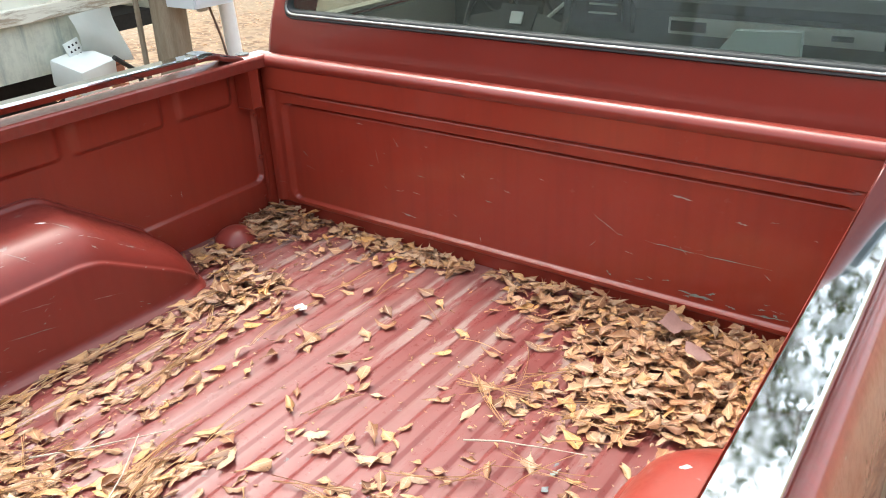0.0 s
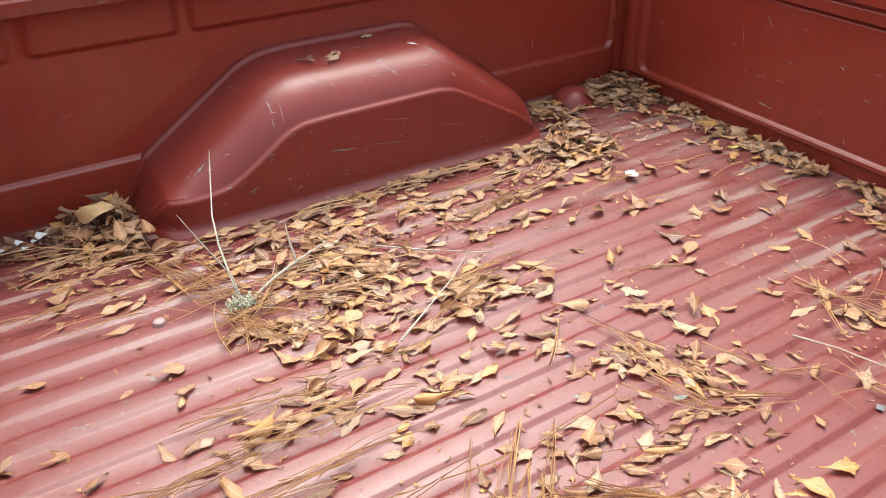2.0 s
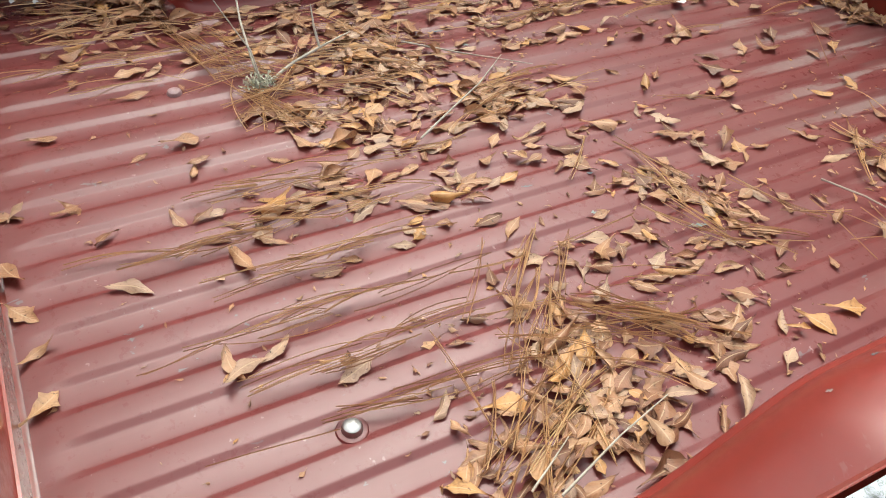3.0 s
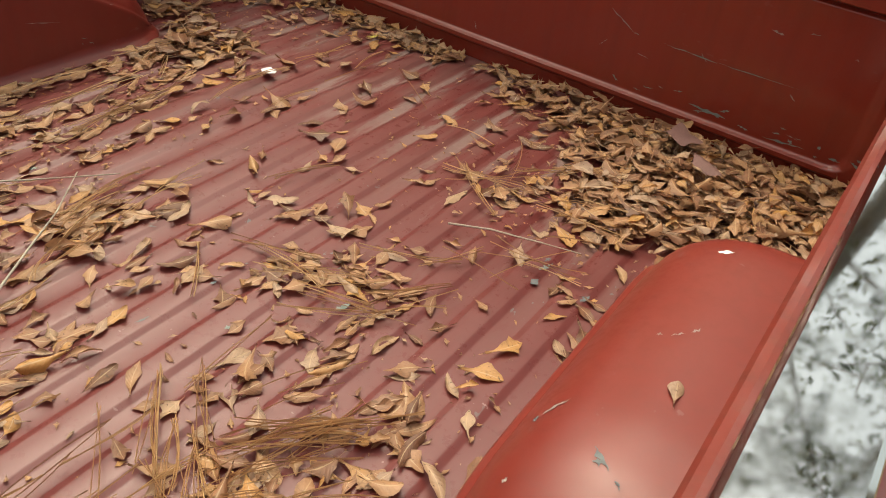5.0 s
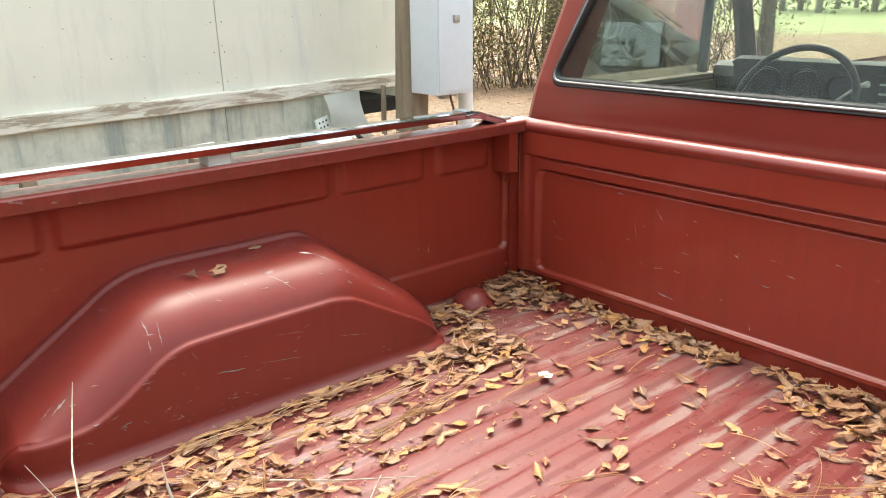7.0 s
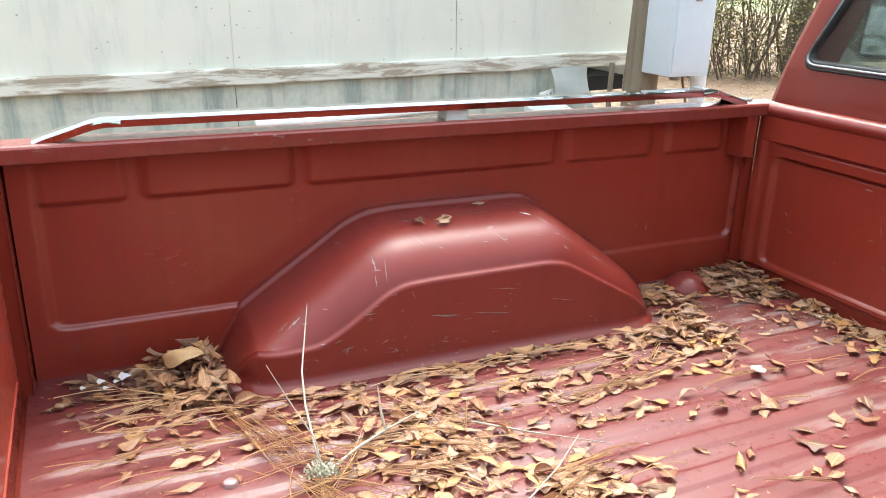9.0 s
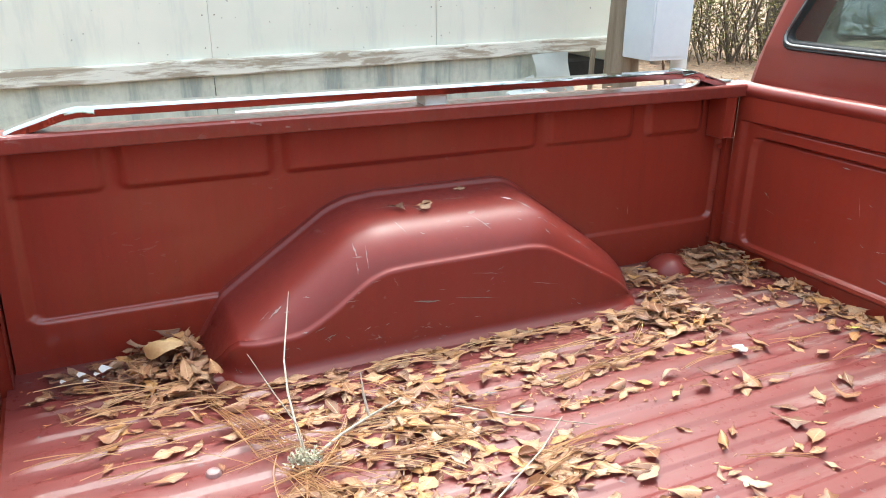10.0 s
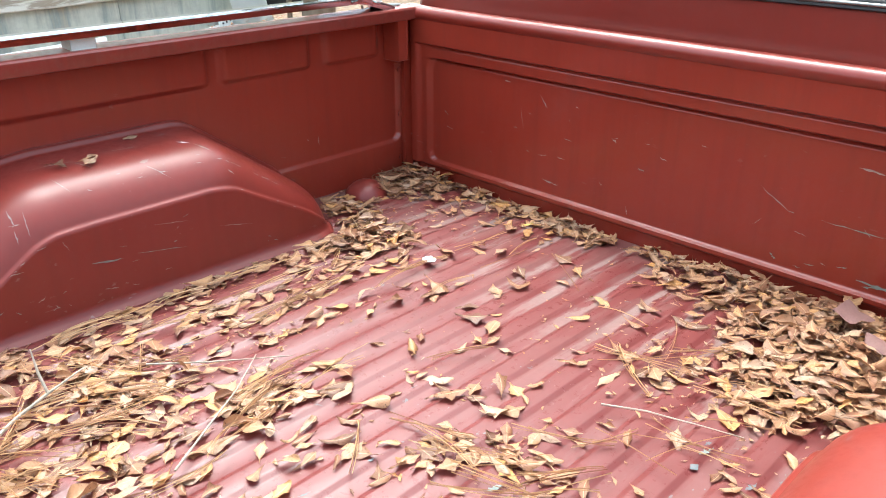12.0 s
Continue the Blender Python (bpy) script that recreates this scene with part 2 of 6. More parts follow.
GLASS = glass("window_glass", (0.87, 0.90, 0.87), 0.5)
_ns, _ls = GLASS.node_tree.nodes, GLASS.node_tree.links
_dust, _film = _ns.new("ShaderNodeBsdfDiffuse"), _ns.new("ShaderNodeMixShader")
_dust.inputs[0].default_value = (0.62, 0.68, 0.60, 1)
_streak = noise_tex(_ns, _ls, coords(_ns, _ls, (3, 3, 1.2)), 3.0, 5, 0.65)
_ls.new(ramp(_ns, _ls, _streak, [(0.3, 0.004), (0.55, 0.013), (0.75, 0.04)]), _film.inputs[0])
_ls.new(_ns["Material Output"].inputs[0].links[0].from_socket, _film.inputs[1])
_ls.new(_dust.outputs[0], _film.inputs[2])
_ls.new(_film.outputs[0], _ns["Material Output"].inputs[0])


def leaf_material(name, island):
    """Thin dry leaf: brown to tan from one to the next, pale midrib, browned rim, spots; lets some light through."""
    m, ns, ls, b = material(name, 0.48, 0, 0, 0.45)
    if island:
        r = ns.new("ShaderNodeNewGeometry").outputs["Random Per Island"]
    else:
        r = ns.new("ShaderNodeObjectInfo").outputs["Random"]
    base = ramp(ns, ls, r, [(0.0, (0.149, 0.063, 0.034)), (0.15, (0.251, 0.114, 0.059)), (0.42, (0.358, 0.182, 0.093)), (0.66, (0.422, 0.233, 0.123)), (0.78, (0.491, 0.244, 0.076)), (0.86, (0.341, 0.210, 0.137)), (1.0, (0.446, 0.284, 0.175))])
    v = coords(ns, ls)
    blade = ns.new("ShaderNodeSeparateXYZ")
    ls.new(ns.new("ShaderNodeTexCoord").outputs["UV"], blade.inputs[0])
    side = maths(ns, ls, "ABSOLUTE", maths(ns, ls, "MULTIPLY", maths(ns, ls, "SUBTRACT", blade.outputs[1], 0.5), 2.0))
    blotch = noise_tex(ns, ls, v, 60, 6, 0.68, 0.6)
    col = mix(ns, ls, 1.0, base, ramp(ns, ls, blotch, [(0.30, 0.58), (0.44, 0.94), (0.70, 1.12)]), "MULTIPLY")
    rim = maths(ns, ls, "MULTIPLY", ramp(ns, ls, side, [(0.55, 0.0), (1.0, 1.0)]), ramp(ns, ls, blotch, [(0.35, 0.60), (0.55, 0.06)]))
    col = mix(ns, ls, rim, col, (0.11, 0.045, 0.020))
    rib = ramp(ns, ls, side, [(0.03, 0.55), (0.10, 0.0)])
    col = mix(ns, ls, rib, col, (0.56, 0.39, 0.22))
    specks = ramp(ns, ls, noise_tex(ns, ls, v, 210, 2, 0.5), [(0.66, 0.0), (0.70, 0.75)])
    col = mix(ns, ls, specks, col, (0.055, 0.028, 0.016))
    ls.new(col, b.inputs["Base Color"])
    veins = maths(ns, ls, "SINE", maths(ns, ls, "MULTIPLY", maths(ns, ls, "SUBTRACT", maths(ns, ls, "MULTIPLY", blade.outputs[0], 9.0), maths(ns, ls, "MULTIPLY", side, 2.2)), 6.283))
    relief = maths(ns, ls, "ADD", maths(ns, ls, "MULTIPLY", veins, 0.12), noise_tex(ns, ls, v, 130, 4))
    bump(ns, ls, b, relief, 0.6, 0.0014)
    thin, both = ns.new("ShaderNodeBsdfTranslucent"), ns.new("ShaderNodeMixShader")
    ls.new(col, thin.inputs[0])
    both.inputs[0].default_value = 0.18
    ls.new(b.outputs[0], both.inputs[1])
    ls.new(thin.outputs[0], both.inputs[2])
    ls.new(both.outputs[0], ns["Material Output"].inputs[0])
    return m


LEAF = leaf_material("dry_leaf", False)
LEAVES = leaf_material("dry_leaves", True)
YELLOW_LEAF = plain("yellow_green_leaf", (0.33, 0.27, 0.03), (0.45, 0.36, 0.05), 90, 0.5)
MAUVE_LEAF = plain("mauve_brown_leaf", (0.13, 0.058, 0.050), (0.20, 0.10, 0.085), 40, 0.7, relief=0.0008)
TAN_LEAF = plain("pale_tan_leaf", (0.40, 0.24, 0.095), (0.56, 0.38, 0.19), 22, 0.6, relief=0.0008)
NEEDLE, _ns, _ls, _b = material("pine_needle", 0.45)
_ls.new(ramp(_ns, _ls, _ns.new("ShaderNodeNewGeometry").outputs["Random Per Island"], [(0.0, (0.218, 0.101, 0.048)), (0.35, (0.380, 0.201, 0.090)), (0.75, (0.483, 0.282, 0.129)), (1.0, (0.575, 0.380, 0.196))]), _b.inputs["Base Color"])
TWIG = plain("grey_twig", (0.27, 0.23, 0.17), (0.46, 0.42, 0.35), 60, 0.85, relief=0.001)
LICHEN = plain("pale_lichen", (0.42, 0.42, 0.31), (0.63, 0.62, 0.49), 120, 0.95)
FLAKE = plain("white_flake", (0.72, 0.72, 0.70), (0.85, 0.85, 0.83), 50, 0.5)
CLEAR = glass("clear_plastic", (0.93, 0.93, 0.93), 1.6)

# ---------------------------------------------------------------- the truck
from mathutils import bvhtree

F = 0.75  # bed floor above the ground
REAR = -1.845  # rear edge of the bed floor
WALL = 0.862  # inner face of the bed sides

truck = thing("pickup_truck", "old maroon pickup truck with leaf-strewn open bed", "pickup truck", (0, 0, 0))


RIB = 0.0048  # height of the floor's ribs


def rib_profile():
    """Corrugated floor from side to side: (x, height); broad sloping flanks with rounded edges."""
    flank = ((-0.0072, 0.0), (-0.0052, 0.0003), (-0.0030, 0.0011), (0.0030, RIB - 0.0011), (0.0052, RIB - 0.0003), (0.0072, RIB))
    out = [(-WALL, 0.0)]
    for k in range(-9, 9):
        r = 0.02 + k * 0.0865
        left = r - 0.043
        if left > -0.80 and r < 0.80:
            out += [(left + a, h) for a, h in flank] + [(r - a, h) for a, h in reversed(flank)]
    out.append((WALL, 0.0))
    return out


bm = bmesh.new()
prof = rib_profile()
rings = []
for y, h in ((0.0, 0.0), (-0.035, 0.0), (-0.06, 0.75), (-0.075, 1.0), (-0.9, 1.0), (REAR + 0.06, 1.0), (REAR + 0.045, 0.75), (REAR + 0.02, 0.0), (REAR, 0.0)):
    rings.append([(x, y, F + z * h - 0.002) for x, z in prof])
loft(bm, rings)
box(bm, -WALL, WALL, REAR, 0, F - 0.03, F - 0.012)
bed_floor = part("bed_floor", bm, PAINT_FLOOR, truck, "faded maroon ribbed steel bed floor", 50)


def stamped(u0, u1, v0, v1, du, dv, depth):
    """A pressed sheet over (u, v), with depth(u, v): rows of (u, v, depth)."""
    nu, nv = round((u1 - u0) / du), round((v1 - v0) / dv)
    return [[(u0 + (u1 - u0) * i / nu, v0 + (v1 - v0) * j / nv) for i in range(nu + 1)] for j in range(nv + 1)], depth


def rrect(u, v, a0, a1, b0, b1, r, soft):
    """1 inside a rounded rectangle, 0 outside, soft edge."""
    du, dv = abs(u - (a0 + a1) / 2) - (a1 - a0) / 2 + r, abs(v - (b0 + b1) / 2) - (b1 - b0) / 2 + r
    d = math.hypot(max(du, 0), max(dv, 0)) + min(max(du, dv), 0) - r
    return 1 - smooth01(-soft, soft, d)


# bulkhead at the front of the bed
def bulk_depth(x, z):
    d = 0.012 * rrect(x, z, -0.762, 0.762, 0.803, 1.1015, 0.03, 0.003)
    d += 0.009 * (1 - smooth01(1.1375, 1.1415, z)) * rrect(x, z, -0.80, 0.80, 0.4, 1.5, 0.01, 0.006)
    # a narrow channel under each of the two upper edges
    d += 0.0065 * (math.exp(-((z - 1.1340) / 0.0032) ** 2) + math.exp(-((z - 1.0965) / 0.0032) ** 2)) * (1 - smooth01(0.735, 0.775, abs(x))) if z > 1.08 else 0.0
    d += 0.012 * (1 - smooth01(0.782, 0.790, z))
    return d - 0.018


zs = [F - 0.01, 0.76, 0.775] + [0.780 + 0.0025 * k for k in range(14)] + [0.816 + 0.008 * k for k in range(34)] + [1.088 + 0.0014 * k for k in range(45)] + [1.155, 1.165, 1.176, 1.185, 1.195, 1.205, 1.212]
xs = [-0.826 + 0.00826 * k for k in range(201)]
bm = bmesh.new()
loft(bm, [[(x, bulk_depth(x, z), z) for x in xs] for z in zs])
bulkhead = part("bulkhead", bm, PAINT, truck, "maroon bed bulkhead with a pressed panel and scratches", 60)
bm = bmesh.new()
rc = (-0.002, 1.219)
sec = []
for k in range(15):
    a = radians(-120 + k * 240 / 14)
    sec.append((rc[0] - 0.023 * math.cos(a), rc[1] + 0.021 * math.sin(a)))
sec.append((0.020, 1.236))
sec.append((0.034, 1.225))
sec.append((0.036, 1.10))
loft(bm, [[(x, y, z) for y, z in sec] for x in (-0.828, -0.6, -0.3, 0, 0.3, 0.6, 0.828)])
part("rolled_top", bm, PAINT_CAB, bulkhead, "", 60)

# bed sides
BOXES = ((-1.785, -1.625), (-1.588, -1.292), (-1.258, -0.640), (-0.600, -0.345), (-0.290, -0.11))


def side_depth(y, z):
    d = 0.012 * rrect(y, z, -1.788, -0.036, 0.850, 1.26, 0.03, 0.003)
    for a, b in BOXES:
        d -= 0.011 * rrect(y, z, a, b, 1.108, 1.4, 0.012, 0.008)
    return d


def bed_side(s):
    side = thing("bed_side", "maroon pickup bed side with pressed panels", "bed side")
    del side["category"]
    side.parent = truck
    bm = bmesh.new()
    grid, fn = stamped(REAR + 0.015, 0.0, F - 0.01, 1.206, 0.008, 0.003, side_depth)
    loft(bm, [[(s * (WALL - 0.004 + fn(y, z)), y, z) for y, z in row] for row in grid])
    part("inner_panel", bm, PAINT, side, "", 60)
    bm = bmesh.new()
    sec = [(0.885, 1.202), (0.806, 1.203), (0.801, 1.205), (0.800, 1.209), (0.800, 1.231), (0.803, 1.235), (0.808, 1.237), (0.86, 1.2385), (0.872, 1.2378), (0.8765, 1.2366), (0.8805, 1.2345), (0.884, 1.2315), (0.887, 1.2278), (0.8898, 1.2230), (0.8925, 1.2165), (0.896, 1.2060), (0.901, 1.188), (0.908, 1.16), (0.915, 1.12), (0.921, 1.06), (0.925, 0.97), (0.925, 0.90), (0.922, 0.80), (0.912, 0.62), (0.90, 0.55), (0.87, 0.55)]
    loft(bm, [[(s * x, y, z) for x, z in sec] for y in (-1.96, -1.7, -1.2, -0.6, -0.2, 0.02)])
    part("outer_panel", bm, PAINT_CAP, side, "", 20)
    # closed ends
    bm = bmesh.new()
    box(bm, s * 0.80, s * 0.918, -1.955, REAR + 0.012, F - 0.15, 1.205, 0.006)
    part("rear_post", bm, PAINT, side)
    bm = bmesh.new()
    box(bm, s * 0.808, s * 0.862, -0.084, -0.048, 1.095, 1.205, 0.004)
    part("corner_bracket", bm, PAINT, side)
    bm = bmesh.new()
    box(bm, s * 0.840, s * 0.850, -0.034, -0.006, F, 1.205, 0.002)
    box(bm, s * 0.850, s * 0.862, -0.014, 0.0, F, 1.205, 0.002)
    part("corner_flange", bm, PAINT, side)
    # black sheet added behind the corner slot to paint its shade
    bm = bmesh.new()
    box(bm, s * 0.815, s * 0.86, 0.030, 0.034, F, 1.20)
    part("slot_shade_sheet", bm, BLACK, side)
    for z in (0.80, 0.93, 1.06):
        bm = bmesh.new()
        lathe(bm, ((0.0, -0.006), (0.006, -0.006), (0.007, -0.004), (0.007, 0.0), (0.0, 0.0)), (s * 0.848, -0.042, z), 8, "x")
        part("bolt", bm, PAINT, side)
    # stake pocket in the cap
    bm = bmesh.new()
    lathe(bm, ((0.020, 0.0), (0.018, 0.0015), (0.0, 0.0015)), (s * 0.862, -0.045, 1.2405), 14)
    part("stake_pocket", bm, BLACK, side)
    return side


bed_left = bed_side(-1)
bed_side(1)


# wheel arches
def wheel_arch(s):
    hood = ((-1.478, F), (-1.465, 0.772), (-1.424, 0.838), (-1.418, 0.845), (-1.411, 0.850), (-1.40, 0.858), (-1.18, 1.008), (-1.13, 1.026), (-1.07, 1.032), (-0.750, 1.032), (-0.718, 1.025), (-0.69, 1.006), (-0.475, 0.850), (-0.452, 0.820), (-0.440, F))
    crease = ((-1.478, F), (-1.465, 0.768), (-1.442, 0.810), (-1.425, 0.826), (-1.37, 0.830), (-1.30, 0.838), (-1.25, 0.865), (-1.16, 0.928), (-1.12, 0.943), (-1.05, 0.946), (-0.78, 0.948), (-0.73, 0.938), (-0.54, 0.830), (-0.50, 0.800), (-0.46, 0.765), (-0.445, F))
    face = ((-1.478, 0.76), (-1.470, 0.722), (-1.455, 0.692), (-1.435, 0.667), (-1.405, 0.648), (-1.37, 0.638), (-1.33, 0.634), (-0.60, 0.634), (-0.52, 0.640), (-0.475, 0.655), (-0.45, 0.69), (-0.44, 0.73))

    def smooth_at(v, pts, r=0.018):
        return sum(interp(v + o * r, pts) for o in (-1, -0.5, 0, 0.5, 1)) / 5

    rings = []
    ys = sorted({round(-1.478 + 1.038 * i / 84, 4) for i in range(85)} | {-1.475, -1.4665, -1.46, -1.456, -1.452, -1.450, -1.448, -1.4455, -1.443, -1.438, -1.424, -1.421, -1.418, -1.4145, -1.411, -1.407, -0.4455, -0.4425})
    for y in ys:
        e = min(1.0, (y + 1.4785) / 0.03, (-0.4395 - y) / 0.03)
        h = max(F, smooth_at(y, hood, 0.012) if -1.39 < y < -0.46 else interp(y, hood))
        c = min(smooth_at(y, crease, 0.014) if -1.39 < y < -0.46 else interp(y, crease), h)
        f = smooth_at(y, face, 0.008) if e >= 1 else interp(y, face)
        ring = [(WALL + 0.012, h + 0.013), (WALL - 0.001, h + 0.0130), (WALL - 0.0055, h + 0.0118), (WALL - 0.008, h + 0.0090), (WALL - 0.0095, h + 0.0050), (WALL - 0.012, h + 0.0018), (WALL - 0.017, h + 0.0003), (WALL - 0.028, h)]
        # rounded shoulder from the top down to the crease
        p0, p1, p2 = (f + 0.150, h - 0.003), (f + 0.040, h - 0.005), (f + 0.009, c + (h - c) * 0.10)
        for k in range(11):
            t = k / 10
            ring.append(tuple((1 - t) ** 2 * a + 2 * t * (1 - t) * b + t * t * d for a, b, d in zip(p0, p1, p2)))
        ring += [(f + 0.007, c + 0.003), (f + 0.005, c - 0.001), (f + 0.000, c - 0.003), (f - 0.003, c - 0.006), (f - 0.004, c - 0.012), (f - 0.002, F + 0.026 * min(1, max(0, e))), (f - 0.005, F + 0.014 * min(1, max(0, e))), (f - 0.012, F + 0.007), (f - 0.024, F + 0.003), (f - 0.030, F - 0.004)]
        rings.append([(s * x, y, max(z, F - 0.004)) for x, z in ring])
    bm = bmesh.new()
    loft(bm, rings)
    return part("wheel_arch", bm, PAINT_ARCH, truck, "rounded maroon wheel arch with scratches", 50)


arch_left = wheel_arch(-1)
arch_right = wheel_arch(1)

# scratches and chips down to the primer
PRIMER = plain("bare_primer", (0.20, 0.155, 0.14), (0.35, 0.29, 0.26), 90, 0.6)
GREEN_CHIP = plain("grey_green_undercoat", (0.11, 0.14, 0.12), (0.26, 0.29, 0.26), 90, 0.6)
DARK_CHIP = plain("dark_chip", (0.06, 0.065, 0.075), (0.14, 0.15, 0.15), 90, 0.6)


SKIN = {}
for arch in (arch_left, arch_right):
    SKIN[arch.name] = bvhtree.BVHTree.FromPolygons([v.co for v in arch.data.vertices], [p.vertices for p in arch.data.polygons])


def scratch(parent, p, q, width, side, seed, mat=PRIMER):
    """A ragged sliver from p to q, lifted a hair off the paint along side; on an arch it follows the curve."""
    rng = random.Random(seed)
    p, q, side = Vector(p), Vector(q), Vector(side)
    across = (q - p).cross(side).normalized()
    n = 9
    top, low = [], []
    for i in range(n):
        u = i / (n - 1)
        c = p.lerp(q, u) + across * rng.uniform(-1, 1) * min(0.5 * width, 0.0012) + side * 0.0008
        w = width * (0.15 + rng.random()) * math.sin(math.pi * min(0.97, max(0.03, u))) * 0.5
        top.append(c + across * w)
        low.append(c - across * w)
    if parent.name in SKIN:
        for row in (top, low):
            for i, c in enumerate(row):
                at, out, *_ = SKIN[parent.name].find_nearest(c)
                row[i] = at + (out if out.z > -0.2 and out.dot(side) > 0 else -out) * 0.0009
    bm = bmesh.new()
    loft(bm, [top, low])
    part("scratch", bm, mat, parent, "", 0)


B = (0, -1, 0)
for k, (x0, z0, x1, z1, w) in enumerate(((0.352, 0.929, 0.47, 0.925, 0.004), (0.46, 0.926, 0.63, 0.929, 0.0022), (0.40, 1.052, 0.45, 1.047, 0.005), (-0.35, 0.842, -0.30, 0.836, 0.006), (-0.37, 1.06, -0.345, 1.03, 0.003), (-0.15, 0.993, -0.135, 0.985, 0.004), (0.225, 0.966, 0.29, 0.928, 0.0025), (0.545, 1.02, 0.57, 1.016, 0.006), (0.44, 0.826, 0.52, 0.823, 0.008), (0.60, 0.815, 0.68, 0.820, 0.007), (-0.095, 0.835, -0.09, 0.815, 0.003), (-0.02, 0.975, 0.0, 0.972, 0.003))):
    d = bulk_depth((x0 + x1) / 2, (z0 + z1) / 2)
    scratch(bulkhead, (x0, d, z0), (x1, d, z1), w, B, 200 + k, GREEN_CHIP if k in (0, 1, 8, 9) else PRIMER)
rng = random.Random(88)
for k in range(46):
    low = k < 20
    x, z = (rng.uniform(0.25, 0.78), rng.uniform(0.812, 0.845)) if low else (rng.uniform(-0.72, 0.74), rng.uniform(0.83, 1.08))
    a, ln = rng.gauss(-0.2, 0.35), rng.uniform(0.006, 0.024) if low else rng.uniform(0.004, 0.030)
    d = bulk_depth(x, z)
    scratch(bulkhead, (x, d, z), (x + ln * math.cos(a), d, z + ln * math.sin(a)), rng.uniform(0.0025, 0.007) if low else rng.uniform(0.001, 0.0028), B, 300 + k, GREEN_CHIP if low or k % 3 == 0 else PRIMER)
R = (1, 0, 0)
for k, (y0, z0, y1, z1, w) in enumerate(((-1.065, 0.864, -1.0, 0.853, 0.007), (-0.97, 0.856, -0.86, 0.836, 0.003), (-1.11, 0.925, -1.10, 0.905, 0.003), (-0.93, 0.906, -0.85, 0.893, 0.0025), (-1.145, 0.802, -1.138, 0.792, 0.004), (-1.05, 0.80, -1.02, 0.795, 0.004), (-0.78, 0.86, -0.70, 0.842, 0.003), (-1.26, 0.815, -1.235, 0.822, 0.006), (-0.92, 0.80, -0.90, 0.798, 0.004))):
    scratch(arch_left, (-0.6305, y0, z0), (-0.6305, y1, z1), w * 0.6, R, 230 + k, GREEN_CHIP if k in (0, 7, 1) else PRIMER)
for k in range(22):
    y, z, a, ln = rng.uniform(-1.38, -0.62), rng.uniform(0.785, 0.825), rng.gauss(-0.2, 0.3), rng.uniform(0.004, 0.018)
    if -1.12 < y < -0.8:
        z = rng.uniform(0.79, 0.93)
    scratch(arch_left, (-0.6305, y, z), (-0.6305, y + ln * math.cos(a), z + ln * math.sin(a)), rng.uniform(0.001, 0.0025), R, 360 + k, GREEN_CHIP if k % 3 else PRIMER)
U = (0, 0, 1)
for k, (x0, y0, x1, y1, w) in enumerate(((-0.77, -1.02, -0.72, -0.99, 0.0025), (-0.78, -1.10, -0.77, -1.0, 0.0022), (-0.79, -0.96, -0.77, -0.86, 0.0025))):
    scratch(arch_left, (x0, y0, 1.0325), (x1, y1, 1.0325), w, U, 250 + k)
for k, (x0, y0, x1, y1, w, mat) in enumerate(((0.700, -0.768, 0.720, -0.764, 0.009, FLAKE), (0.716, -1.112, 0.738, -1.130, 0.009, DARK_CHIP), (0.722, -1.128, 0.733, -1.124, 0.007, DARK_CHIP), (0.748, -1.136, 0.754, -1.142, 0.004, DARK_CHIP), (0.759, -1.146, 0.764, -1.150, 0.004, DARK_CHIP), (0.699, -0.946, 0.708, -0.944, 0.004, PRIMER), (0.715, -0.942, 0.728, -0.934, 0.0045, PRIMER), (0.731, -0.931, 0.739, -0.920, 0.004, PRIMER))):
    scratch(arch_right, (x0, y0, 1.0325), (x1, y1, 1.0325), w, U, 260 + k, mat)
for k, (p, q, w, mat) in enumerate((((-0.696, -1.174, 0.987), (-0.668, -1.172, 0.962), 0.0035, PRIMER), ((-0.664, -1.176, 0.955), (-0.6486, -1.179, 0.936), 0.003, PRIMER), ((-0.678, -1.152, 0.985), (-0.647, -1.157, 0.945), 0.0022, PRIMER), ((-0.754, -0.794, 1.027), (-0.735, -0.772, 1.022), 0.006, FLAKE), ((-0.735, -0.772, 1.022), (-0.694, -0.742, 1.003), 0.005, PRIMER), ((-0.66, -0.73, 0.968), (-0.653, -0.72, 0.958), 0.006, PRIMER), ((-0.72, -1.08, 1.02), (-0.68, -1.06, 1.0), 0.0016, PRIMER), ((-0.70, -0.90, 1.01), (-0.66, -0.86, 0.98), 0.0016, PRIMER),
    ((-0.680, -1.356, 0.850), (-0.690, -1.325, 0.868), 0.006, PRIMER), ((-0.686, -1.372, 0.845), (-0.693, -1.350, 0.860), 0.003, PRIMER), ((-0.66, -1.430, 0.768), (-0.66, -1.418, 0.757), 0.004, GREEN_CHIP), ((-0.66, -1.442, 0.776), (-0.66, -1.433, 0.763), 0.003, GREEN_CHIP), ((-0.64, -1.280, 0.834), (-0.64, -1.258, 0.842), 0.003, GREEN_CHIP), ((-0.78, -0.94, 1.032), (-0.78, -0.863, 1.032), 0.0018, PRIMER))):
    scratch(arch_left, p, q, w, (0.6, 0, 0.8), 400 + k, mat)
for k in range(14):
    y = rng.uniform(-0.72, -0.50) if k % 2 else rng.uniform(-1.34, -1.14)
    z = interp(y, ((-1.34, 0.834), (-1.25, 0.867), (-1.12, 0.945), (-0.73, 0.940), (-0.50, 0.80)))
    scratch(arch_left, (-0.628, y, z), (-0.628, y + rng.uniform(0.008, 0.03), z + rng.uniform(-0.004, 0.004)), rng.uniform(0.001, 0.003), (0.8, 0, 0.6), 420 + k)
